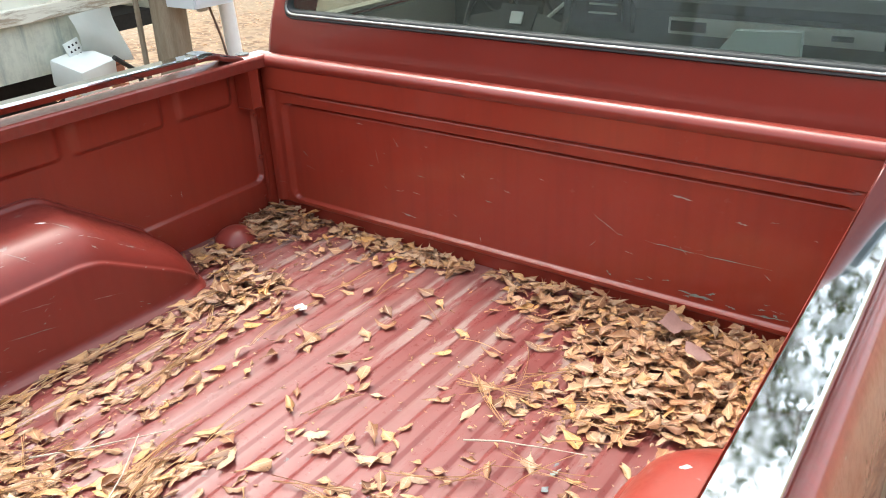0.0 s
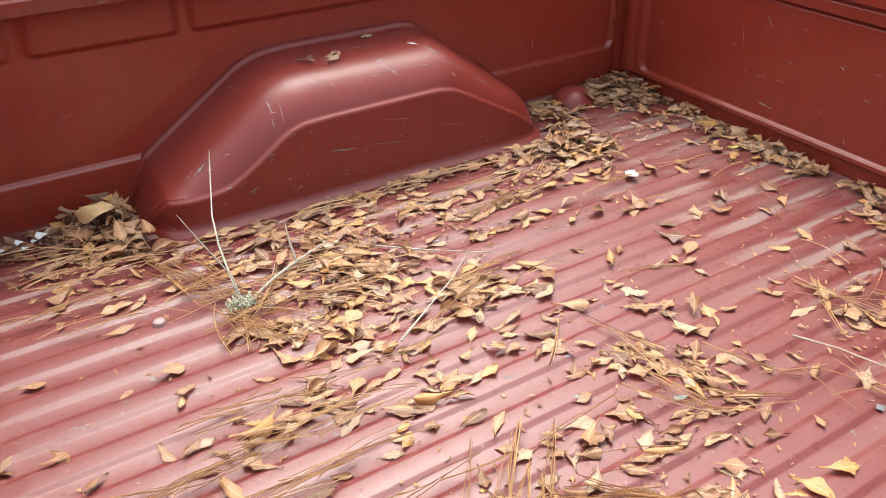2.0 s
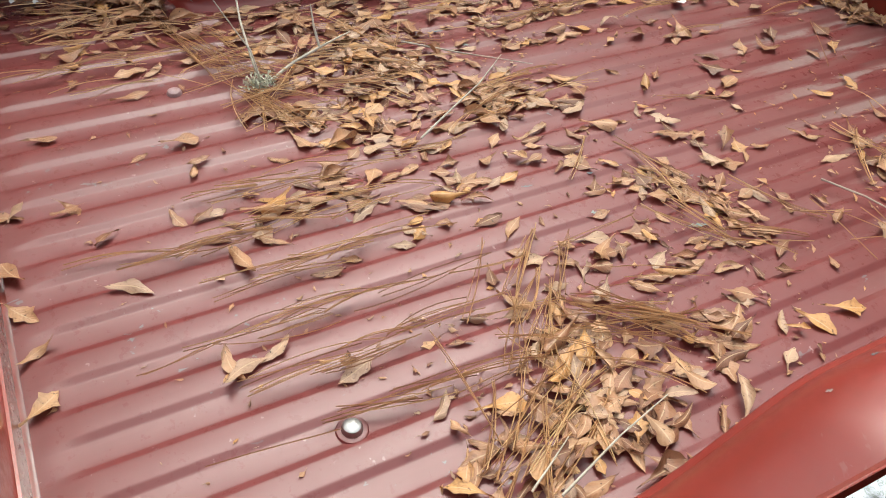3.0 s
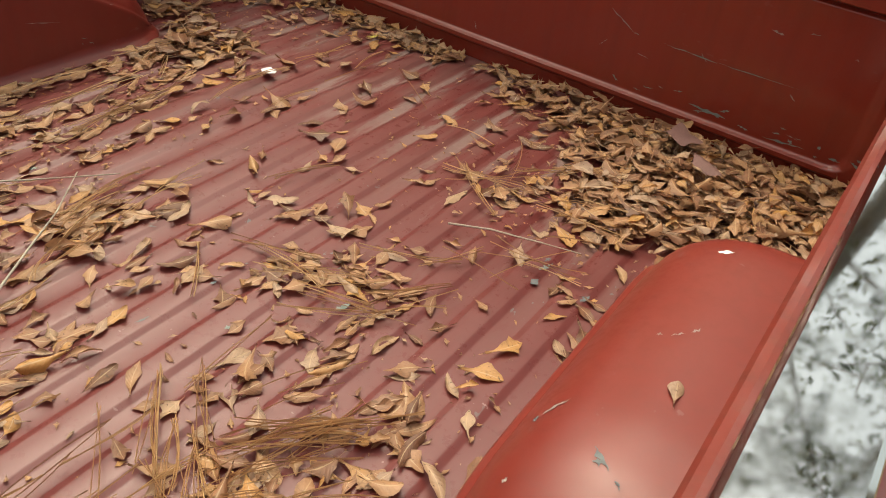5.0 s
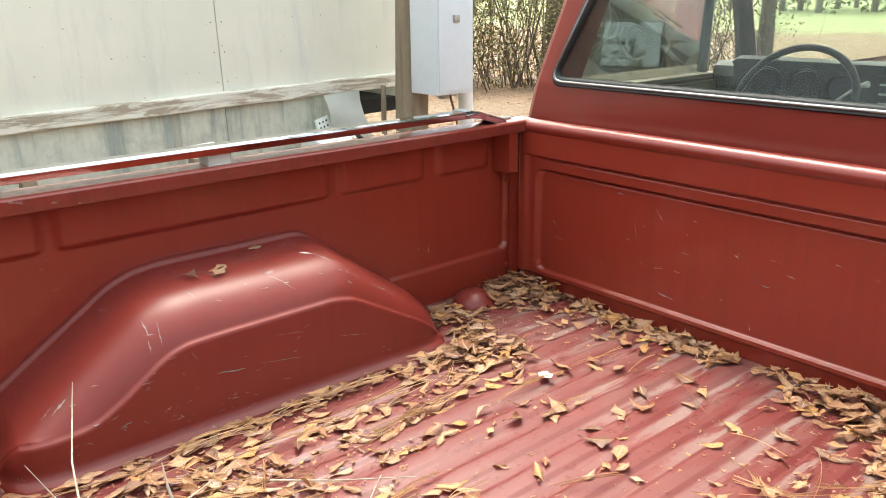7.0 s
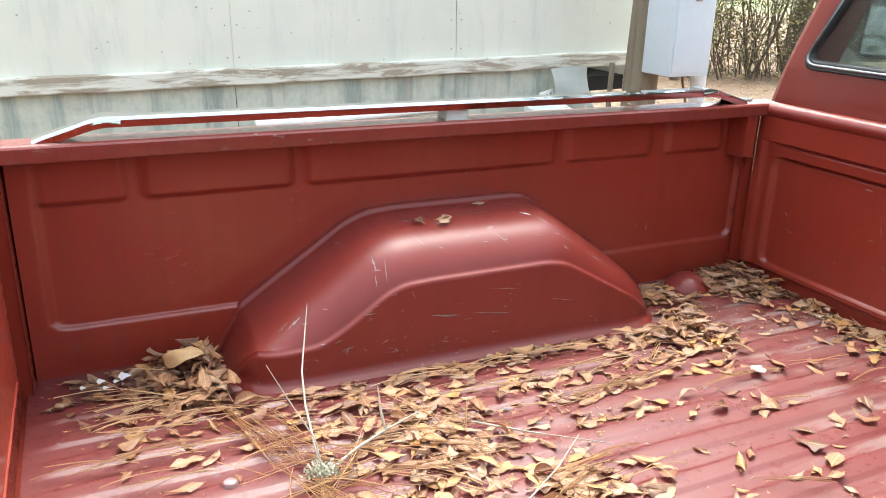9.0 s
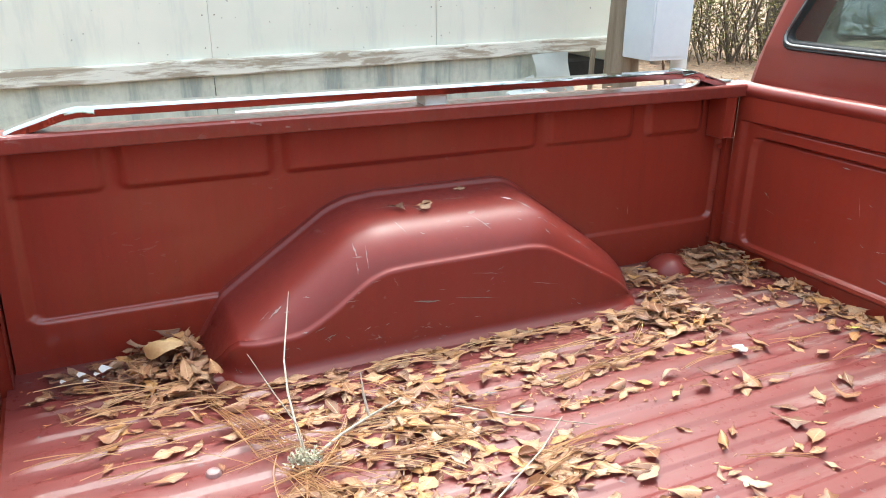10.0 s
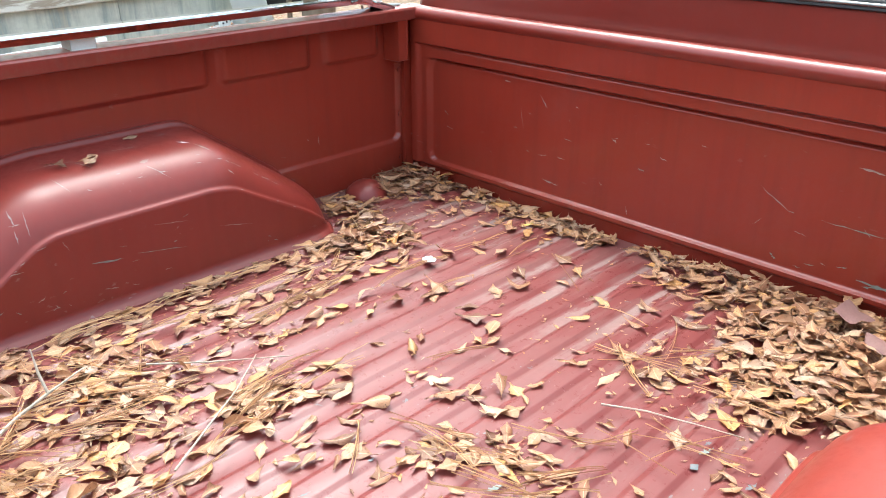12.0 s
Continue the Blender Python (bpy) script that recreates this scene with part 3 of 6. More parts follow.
# fine rubbed marks along the shoulder of the arch
for k in range(18):
    y = rng.uniform(-0.80, -0.62) if k % 3 else rng.uniform(-1.34, -0.85)
    z = interp(y, ((-1.34, 0.862), (-1.18, 0.965), (-1.10, 1.000), (-0.74, 1.000), (-0.62, 0.905)))
    run = rng.uniform(0.006, 0.030)
    scratch(arch_left, (-0.672, y, z), (-0.668, y + run, z - 0.5 * run * (y > -0.74)), rng.uniform(0.0012, 0.0030), (0.6, 0, 0.8), 500 + k)
scratch(arch_right, (0.655, -1.088, 0.979), (0.662, -1.08, 0.981), 0.008, (-0.7, 0, 0.7), 450, DARK_CHIP)
scratch(arch_right, (0.660, -1.082, 0.982), (0.680, -1.06, 0.995), 0.005, (-0.7, 0, 0.7), 451)
scratch(arch_right, (0.669, -1.16, 0.975), (0.673, -1.154, 0.978), 0.005, (-0.7, 0, 0.7), 452)
scratch(bulkhead, (-0.433, 0.003, 1.023), (-0.421, 0.003, 0.964), 0.0014, B, 440)
scratch(bulkhead, (-0.491, 0.003, 1.079), (-0.467, 0.003, 1.077), 0.003, B, 441)
scratch(bed_left, (-0.869, -0.329, 0.918), (-0.869, -0.327, 0.895), 0.003, R, 270)
scratch(bed_left, (-0.869, -0.365, 0.917), (-0.869, -0.36, 0.912), 0.002, R, 271)

# dark chips worn into the floor's ribs
for k, (x, y, ln, w) in enumerate(((0.445, -0.615, 0.030, 0.012), (0.440, -0.590, 0.016, 0.009), (0.452, -0.655, 0.018, 0.014), (0.270, -0.905, 0.034, 0.012), (0.262, -0.868, 0.016, 0.008), (0.100, -0.98, 0.012, 0.007), (0.185, -1.03, 0.010, 0.008), (0.088, -1.10, 0.020, 0.006), (-0.405, -1.02, 0.030, 0.010), (-0.335, -0.98, 0.016, 0.008), (0.530, -0.640, 0.024, 0.012))):
    scratch(bed_floor, (x, y, F + RIB - 0.0022), (x + 0.3 * ln, y + ln, F + RIB - 0.0022), w, (0, 0, 1), 480 + k, DARK_CHIP if k % 3 else GREEN_CHIP)

# tailgate
bm = bmesh.new()
box(bm, -0.785, 0.785, -1.915, REAR - 0.008, F - 0.02, 1.215, 0.012)
tailgate = part("tailgate", bm, PAINT, truck, "closed maroon tailgate")
bm = bmesh.new()
box(bm, -0.70, 0.70, -1.85, REAR - 0.006, 0.83, 1.14, 0.004)
part("inner_panel", bm, PAINT, tailgate)
bm = bmesh.new()
box(bm, -0.86, 0.86, -1.90, REAR + 0.004, F - 0.09, F - 0.016, 0.004)
part("rear_sill", bm, PAINT, truck)

# bolts and mount bumps of the floor
DUSTY_BOLT = plain("dusty_painted_bolt", (0.20, 0.10, 0.10), (0.36, 0.25, 0.24), 60, 0.5)
for x, y in ((0.392, -1.515), (-0.360, -1.535)):
    bm = bmesh.new()
    lathe(bm, ((0.020, 0.0), (0.0185, 0.002), (0.014, 0.003), (0.012, 0.003)), (x, y, F - 0.001), 18)
    dish = part("bolt_washer", bm, PAINT_FLOOR, truck)
    bm = bmesh.new()
    lathe(bm, ((0.0135, 0.0), (0.0130, 0.005), (0.0105, 0.009), (0.006, 0.0112), (0.0, 0.0118)), (x, y, F), 18)
    part("bolt_head", bm, STEEL if x > 0 else DUSTY_BOLT, dish)
for s in (-1,):
    bm = bmesh.new()
    lathe(bm, [(0.062 * math.cos(radians(a)), 0.044 * math.sin(radians(a)) ** 1.3) for a in range(0, 90, 12)] + [(0.0, 0.044)], (s * 0.785, -0.235, F - 0.003), 20)
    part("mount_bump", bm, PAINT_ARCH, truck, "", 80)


# chromed side rails
def bed_rail(s):
    rail = thing("side_rail", "chromed low side rail on the bed side", "rail")
    del rail["category"]
    rail.parent = truck
    path = ((-1.775, 1.246), (-1.755, 1.254), (-1.675, 1.279), (-1.650, 1.283), (-1.2, 1.283), (-0.93, 1.283), (-0.5, 1.283), (-0.215, 1.283), (-0.185, 1.279), (-0.105, 1.254), (-0.085, 1.246))
    bm = bmesh.new()
    x0, x1 = 0.812, 0.866
    rings = []
    for i, (y, z) in enumerate(path):
        z -= 0.005
        t = 0.018
        rings.append([(s * (x0 - 0.0004), y, z - t), (s * x0, y, z - 0.005), (s * (x0 + 0.001), y, z - 0.002), (s * (x0 + 0.004), y, z + 0.0012), (s * (x1 - 0.004), y, z - 0.0014), (s * (x1 - 0.001), y, z - 0.0032), (s * x1, y, z - 0.005), (s * x1, y, z - t)])
    loft(bm, rings, closed=True, caps=True)
    part("rail_bar", bm, CHROME, rail, "", 12)
    # corner sleeves over the two bends
    for bend in (((-1.700, 1.2712), (-1.678, 1.2782), (-1.652, 1.283), (-1.622, 1.283)), ((-0.238, 1.283), (-0.213, 1.283), (-0.187, 1.2785), (-0.165, 1.2727))):
        bm = bmesh.new()
        rings = []
        for i, (y, z) in enumerate(bend):
            z -= 0.005
            g = 0.0022 if 0 < i < 3 else 0.0012
            c = (0.010 if 0 < i < 3 else 0.016)
            rings.append([(s * (x0 - g), y, z - c), (s * (x0 - g), y, z - 0.004), (s * (x0 + 0.003), y, z + g), (s * (x1 - 0.003), y, z + g + 0.001), (s * (x1 + g), y, z - 0.004), (s * (x1 + g), y, z - c)])
        loft(bm, rings, closed=True, caps=True)
        part("corner_sleeve", bm, CHROME, rail, "", 40)
    for y in (-0.93,):
        bm = bmesh.new()
        box(bm, s * 0.818, s * 0.860, y - 0.026, y + 0.026, 1.2370, 1.268, 0.003)
        part("rail_bracket", bm, SILVER, rail)
    return rail


bed_rail(-1)
bed_rail(1)

# ---------------------------------------------------------------- the cab
CAB_Y = 0.066


def cab_half(z):
    return interp(z, ((0.5, 0.93), (1.0, 0.90), (1.23, 0.868), (1.57, 0.785), (1.72, 0.745), (1.80, 0.70)))


def back_y(z):
    return CAB_Y + interp(z, ((0.5, 0.0), (1.2, 0.0), (1.33, 0.006), (1.75, 0.10), (1.82, 0.16)))


def win_half(z):
    return 0.792 - 0.40 * (z - 1.345)


WZ0, WZ1 = 1.338, 1.70


def win_outline(grow, n=8, r=0.045):
    """The rear window's rounded outline, counter-clockwise: (x, z)."""
    z0, z1 = WZ0 - grow, WZ1 + grow
    hw0, hw1 = win_half(WZ0) + grow, win_half(WZ1) + grow
    corners = [(-hw0, z0), (hw0, z0), (hw1, z1), (-hw1, z1)]
    rr = r + grow
    out = []
    for i in range(4):
        c, a, b = Vector(corners[i]), Vector(corners[i - 1]), Vector(corners[(i + 1) % 4])
        p, q = c + (a - c).normalized() * rr, c + (b - c).normalized() * rr
        for k in range(n + 1):
            t = k / n
            out.append(tuple((1 - t) ** 2 * p + 2 * t * (1 - t) * c + t * t * q))
        nxt = b + (c - b).normalized() * rr
        for k in range(1, 16):
            out.append(tuple(q.lerp(nxt, k / 16)))
    return out


cab = thing("cab", "maroon pickup cab", "cab")
del cab["category"]
cab.parent = truck
# back panel round the window
hole = win_outline(0.012)
bm = bmesh.new()
inner = [bm.verts.new((x, back_y(z), z)) for x, z in hole]


def outer_point(x, z):
    cx, cz = 0.0, 1.45
    dx, dz = x - cx, z - cz
    best = None
    for i in range(1, 400):
        t = 1 + i * 0.02
        px, pz = cx + dx * t, cz + dz * t
        if abs(px) >= cab_half(pz) or pz <= 0.55 or pz >= 1.80:
            best = (max(-cab_half(pz), min(cab_half(pz), px)), max(0.55, min(1.80, pz)))
            break
    return best


mid = []
far = []
for x, z in hole:
    px, pz = outer_point(x, z)
    far.append(bm.verts.new((px, back_y(pz) + 0.0, pz)))
    mx, mz = x + (px - x) * 0.45, z + (pz - z) * 0.45
    mid.append(bm.verts.new((mx, back_y(mz) - 0.002, mz)))
n = len(hole)
for i in range(n):
    j = (i + 1) % n
    bm.faces.new((inner[i], inner[j], mid[j], mid[i]))
    bm.faces.new((mid[i], mid[j], far[j], far[i]))
part("back_panel", bm, PAINT_CAB, cab, "maroon cab back panel under the window", 40)

# rounded cab corners and sides
for s in (-1, 1):
    bm = bmesh.new()
    rings = []
    for z in (0.55, 0.8, 1.0, 1.2, 1.24, 1.3, 1.4, 1.5, 1.6, 1.7, 1.76, 1.80):
        h, y = cab_half(z), back_y(z)
        rings.append([(s * h, y, z), (s * (h + 0.014), y + 0.006, z), (s * (h + 0.028), y + 0.020, z), (s * (h + 0.036), y + 0.045, z), (s * (h + 0.038), y + 0.10, z), (s * (h + 0.036), y + 0.16, z), (s * (h + 0.006), y + 0.165, z), (s * (h - 0.02), y + 0.16, z), (s * (h - 0.02), y + 0.04, z)])
    loft(bm, rings)
    part("cab_corner", bm, PAINT_CAB, cab, "", 40)

# roof
bm = bmesh.new()
rings = []
for x in (-0.74, -0.70, -0.5, 0, 0.5, 0.70, 0.74):
    drop = 0.05 * (abs(x) / 0.74) ** 4
    rings.append([(x, 0.215, 1.785 - drop), (x, 0.25, 1.825 - drop), (x, 0.5, 1.845 - drop), (x, 0.80, 1.835 - drop), (x, 0.93, 1.79 - drop), (x, 0.93, 1.76 - drop), (x, 0.5, 1.79 - drop), (x, 0.25, 1.775 - drop)])
loft(bm, rings, closed=True, caps=True)
part("roof", bm, PAINT_CAB, cab, "", 40)


def ring_strip(bm, sections, ya):
    """A closed moulding round the window; sections of (grow, y offset)."""
    loops = []
    for g, dy in sections:
        loops.append([bm.verts.new((x, back_y(z) + dy + ya, z)) for x, z in win_outline(g)])
    n = len(loops[0])
    for a, b in zip(loops, loops[1:]):
        for i in range(n):
            j = (i + 1) % n
            bm.faces.new((a[i], a[j], b[j], b[i]))


window = thing("rear_window", "rear window with chrome strip and black rubber gasket", "window")
del window["category"]
window.parent = truck
bm = bmesh.new()
ring_strip(bm, ((0.013, 0.004), (0.012, -0.005), (0.009, -0.008), (0.004, -0.008), (0.003, 0.0)), 0.0)
part("outer_gasket", bm, RUBBER, window, "", 50)
bm = bmesh.new()
ring_strip(bm, ((0.0045, -0.004), (0.0035, -0.0095), (0.0, -0.0118), (-0.0035, -0.0105), (-0.0045, -0.004)), 0.0)
part("chrome_strip", bm, DULL_TRIM, window, "", 60)
bm = bmesh.new()
ring_strip(bm, ((-0.004, 0.0), (-0.0045, -0.007), (-0.008, -0.0075), (-0.012, -0.003), (-0.013, 0.012)), 0.0)
part("inner_gasket", bm, RUBBER, window, "", 50)
bm = bmesh.new()
pts = win_outline(-0.009)
bm.faces.new([bm.verts.new((x, back_y(z) + 0.004, z)) for x, z in pts])
bm.faces.new([bm.verts.new((x, back_y(z) + 0.009, z)) for x, z in reversed(pts)])
pane = part("pane", bm, GLASS, window, "clear greenish glass", 0)
pane.visible_shadow = False

# doors, pillars and windscreen
for s in (-1, 1):
    bm = bmesh.new()
    rings = []
    for y in (0.24, 0.6, 1.0, 1.28):
        rings.append([(s * 0.86, y, 1.275), (s * 0.90, y, 1.285), (s * 0.925, y, 1.27), (s * 0.955, y, 1.10), (s * 0.965, y, 0.9), (s * 0.94, y, 0.50), (s * 0.86, y, 0.50)])
    loft(bm, rings, closed=True, caps=True)
    door = part("door", bm, PAINT_CAB, cab, "", 40)
    bm = bmesh.new()
    box(bm, s * 0.838, s * 0.858, 0.26, 1.2, 0.6, 1.27, 0.006)
    box(bm, s * 0.84, s * 0.885, 0.24, 1.27, 1.284, 1.296, 0.004)
    part("door_lining", bm, LINING, door)
    # window frame: rear upright, top bar, vent divider, slanting front pillar
    bm = bmesh.new()
    tube(bm, [(s * 0.90, 0.26, 1.27), (s * 0.79, 0.27, 1.70), (s * 0.775, 0.34, 1.74)], 0.022, 8)
    tube(bm, [(s * 0.775, 0.30, 1.74), (s * 0.775, 0.86, 1.745)], 0.022, 8)
    part("window_frame", bm, PILLAR, door)
    bm = bmesh.new()
    tube(bm, [(s * 0.895, 0.99, 1.27), (s * 0.80, 0.86, 1.735)], 0.018, 8)
    part("vent_bar", bm, PILLAR, door)
    bm = bmesh.new()
    tube(bm, [(s * 0.87, 1.28, 1.24), (s * 0.83, 1.13, 1.48), (s * 0.765, 0.92, 1.77)], [0.042, 0.036, 0.034], 8)
    part("front_pillar", bm, DASH_GREY, cab)
    bm = bmesh.new()
    vs = [(s * 0.892, 0.28, 1.285), (s * 0.892, 0.98, 1.285), (s * 0.80, 0.86, 1.73), (s * 0.797, 0.28, 1.70)]
    bm.faces.new([bm.verts.new(v) for v in vs])
    bm.faces.new([bm.verts.new((v[0] + s * 0.004, v[1], v[2])) for v in reversed(vs)])
    g = part("side_glass", bm, GLASS, door, "", 0)
    g.visible_shadow = False

bm = bmesh.new()
vs = [(-0.80, 1.26, 1.27), (0.80, 1.26, 1.27), (0.73, 0.93, 1.77), (-0.73, 0.93, 1.77)]
bm.faces.new([bm.verts.new(v) for v in vs])
bm.faces.new([bm.verts.new((v[0], v[1] + 0.005, v[2])) for v in reversed(vs)])
wind = part("windscreen", bm, GLASS, truck, "dusty windscreen", 0)
wind.visible_shadow = False

# bonnet, wings and front
bm = bmesh.new()
rings = []
for y, z in ((1.27, 1.275), (1.6, 1.285), (2.2, 1.280), (2.6, 1.262), (2.72, 1.235), (2.76, 1.15), (2.77, 0.75)):
    rings.append([(x, y, z - 0.02 * (abs(x) / 0.9) ** 3 + 0.012 * (1 - smooth01(0.25, 0.45, abs(x)))) for x in (-0.92, -0.8, -0.5, -0.4, -0.25, 0, 0.25, 0.4, 0.5, 0.8, 0.92)])
loft(bm, rings)
part("bonnet", bm, PAINT_CAP, truck, "maroon bonnet dull with dust", 40)
for s in (-1, 1):
    bm = bmesh.new()
    rings = []
    for y in (1.27, 1.9, 2.6, 2.76):
        rings.append([(s * 0.90, y, 1.262), (s * 0.94, y, 1.25), (s * 0.97, y, 1.15), (s * 0.985, y, 0.95), (s * 0.96, y, 0.60), (s * 0.88, y, 0.60)])
    loft(bm, rings, caps=False)
    part("front_wing", bm, PAINT_CAB, truck, "", 40)
bm = bmesh.new()
box(bm, -0.80, 0.80, -1.80, 2.6, 0.42, 0.56, 0.02)
part("chassis", bm, BLACK, truck)


def wheel(x, y):
    w = thing("wheel", "black road wheel", "wheel")
    del w["category"], w["label"]
    w.parent = truck
    s = 1 if x > 0 else -1
    bm = bmesh.new()
    lathe(bm, [(0.19, -0.11), (0.31, -0.115), (0.35, -0.09), (0.36, 0.0), (0.35, 0.09), (0.31, 0.115), (0.19, 0.11)], (x, y, 0.36), 32, "x")
    part("tyre", bm, TYRE, w, "", 50)
    bm = bmesh.new()
    lathe(bm, [(0.19, -0.09), (0.192, 0.09), (0.17, 0.095), (0.12, 0.06), (0.05, 0.075), (0.0, 0.08)] if s > 0 else [(0.0, -0.08), (0.05, -0.075), (0.12, -0.06), (0.17, -0.095), (0.192, -0.09), (0.19, 0.09)], (x, y, 0.36), 24, "x")
    part("rim", bm, SILVER, w)


for x in (-0.785, 0.785):
    for y in (-0.95, 2.05):
        wheel(x, y)

# dashboard
dash = thing("dashboard", "dark grey-green dashboard with silver trim", "dashboard")
del dash["category"]
dash.parent = truck
bm = bmesh.new()
rings = []
for x in (-0.83, -0.80, -0.4, -0.1, 0.1, 0.4, 0.80, 0.83):
    rings.append([(x, 1.28, 1.29), (x, 1.10, 1.335), (x, 1.00, 1.34), (x, 0.965, 1.325), (x, 0.955, 1.29), (x, 0.985, 1.255), (x, 0.985, 1.17), (x, 1.02, 1.08), (x, 1.28, 1.05)])
loft(bm, rings, closed=True, caps=True)
part("dash_pad", bm, VINYL, dash, "", 35)
bm = bmesh.new()
rings = []
for x in (-0.74, -0.72, -0.13, -0.11):
    e = 0.012 if abs(x + 0.425) > 0.3 else 0.0
    rings.append([(x, 1.10, 1.345 - e), (x, 0.95, 1.365 - e), (x, 0.925, 1.355 - e), (x, 0.935, 1.335), (x, 0.96, 1.18), (x, 1.10, 1.16)])
loft(bm, rings, closed=True, caps=True)
part("cluster_hood", bm, DASH_GREY, dash, "", 35)
for x, r in ((-0.61, 0.05), (-0.48, 0.05), (-0.36, 0.045)):
    bm = bmesh.new()
    lathe(bm, ((0.0, 0.0), (r, 0.0), (r + 0.004, -0.012), (r + 0.008, -0.012), (r + 0.010, 0.012)), (x, 0.935, 1.275), 18, "y")
    part("gauge", bm, BLACK, dash)
bm = bmesh.new()
box(bm, -0.265, -0.135, 0.932, 0.95, 1.215, 1.325, 0.004)
vent = part("radio_panel", bm, BLACK, dash)
for z in (1.24, 1.268, 1.296):
    bm = bmesh.new()
    box(bm, -0.25, -0.15, 0.926, 0.934, z, z + 0.006, 0.001)
    part("slat", bm, SILVER, vent)
bm = bmesh.new()
box(bm, 0.012, 0.64, 0.968, 0.984, 1.188, 1.240, 0.003)
trim = part("glovebox_trim", bm, SILVER, dash, "silver glovebox trim strip")
bm = bmesh.new()
box(bm, 0.022, 0.135, 0.962, 0.970, 1.198, 1.230, 0.002)
part("ashtray", bm, BLACK, trim)
bm = bmesh.new()
box(bm, 0.50, 0.56, 0.963, 0.969, 1.206, 1.222, 0.002)
part("badge", bm, BLACK, trim)

# steering wheel
steer = thing("steering_wheel", "thin black two-spoke steering wheel", "steering wheel")
del steer["category"]
steer.parent = truck
SC, ST = Vector((-0.425, 0.745, 1.245)), pose(0, 0, 0, 62, 0, 0)


def on_wheel(u, v, w=0.0):
    return SC + (ST @ Vector((u, v, w)))


bm = bmesh.new()
rings = []
for k in range(36):
    a = 2 * math.pi * k / 36
    ring = []
    for j in range(8):
        b = 2 * math.pi * j / 8
        rr = 0.184 + 0.0115 * math.cos(b)
        ring.append(on_wheel(rr * math.cos(a), rr * math.sin(a), 0.0115 * math.sin(b)))
    rings.append(ring)
rings.append(rings[0])
loft(bm, rings, closed=True)
bmesh.ops.remove_doubles(bm, verts=bm.verts, dist=1e-5)
part("wheel_rim", bm, BLACK, steer, "", 60)
for s in (-1, 1):
    bm = bmesh.new()
    loft(bm, [[on_wheel(s * 0.05, 0.03, -0.02), on_wheel(s * 0.05, -0.045, -0.02), on_wheel(s * 0.05, -0.045, -0.035), on_wheel(s * 0.05, 0.03, -0.035)], [on_wheel(s * 0.18, -0.01, 0.004), on_wheel(s * 0.178, -0.05, 0.004), on_wheel(s * 0.178, -0.05, -0.008), on_wheel(s * 0.18, -0.01, -0.008)]], closed=True, caps=True)
    part("spoke", bm, DASH_GREY, steer)
bm = bmesh.new()
loft(bm, [[on_wheel(u, v, -0.05 + 0.04 * w) for u, v in ((-0.07, 0.045), (0.07, 0.045), (0.06, -0.05), (-0.06, -0.05))] for w in (0, 1)], closed=True, caps=True)
part("hub", bm, BLACK, steer)
bm = bmesh.new()
loft(bm, [[on_wheel(u, v, -0.011 + 0.006 * w) for u, v in ((-0.022, 0.02), (0.022, 0.02), (0.022, -0.02), (-0.022, -0.02))] for w in (0, 1)], closed=True, caps=True)
part("horn_badge", bm, FLAKE, steer)
bm = bmesh.new()
tube(bm, [SC + ST @ Vector((0, 0, -0.05)), (-0.425, 0.98, 1.12)], 0.03, 10)
part("column", bm, BLACK, steer)
bm = bmesh.new()
tube(bm, [(-0.40, 0.86, 1.20), (-0.27, 0.83, 1.30), (-0.24, 0.82, 1.31)], [0.006, 0.006, 0.010], 8)
part("shift_lever", bm, SILVER, steer)

# bench seat
seat = thing("bench_seat", "dark grey-green vinyl bench seat", "seat")
del seat["category"]
seat.parent = truck
bm = bmesh.new()
box(bm, -0.78, 0.78, 0.24, 0.40, 0.75, 1.235, 0.05)
part("backrest", bm, VINYL, seat)
bm = bmesh.new()
box(bm, -0.78, 0.78, 0.40, 0.86, 0.72, 0.90, 0.05)
part("cushion", bm, VINYL, seat)
bm = bmesh.new()
box(bm, -0.85, 0.85, 0.10, 1.25, 0.58, 0.62)
part("cab_floor", bm, BLACK, truck)

bm = bmesh.new()
loft(bm, [[(0.32, y, 1.238), (0.375, y + 0.02, 1.322), (0.528, y + 0.02, 1.330), (0.537, y, 1.238)] for y in (0.405, 0.43)], closed=True, caps=True)
CARD = plain("grey_green_card", (0.25, 0.29, 0.26), (0.30, 0.33, 0.30), 10, 0.6)
part("headrest_pad", bm, CARD, seat, "pale grey-green pad on the seat back")

# door mirror
mirror = thing("door_mirror", "large black door mirror with chrome arm", "mirror")
del mirror["category"]
mirror.parent = truck
mm = pose(-1.17, 0.93, 1.385, -9, 0, 22)
bm = bmesh.new()
box(bm, -0.125, 0.125, 0.0, 0.05, -0.095, 0.095, 0.022, mm)
part("mirror_shell", bm, BLACK, mirror)
bm = bmesh.new()
box(bm, -0.112, 0.112, -0.006, 0.002, -0.082, 0.082, 0.0, mm)
MIRROR, _ns, _ls, _b = material("mirror_face", 0.02, 1.0)
_b.inputs["Base Color"].default_value = (0.55, 0.57, 0.56, 1)
part("mirror_face", bm, MIRROR, mirror)
bm = bmesh.new()
tube(bm, [(-0.94, 1.02, 1.26), (-1.02, 0.99, 1.34), (-1.07, 0.975, 1.38)], 0.010, 8)
part("mirror_arm", bm, CHROME, mirror)

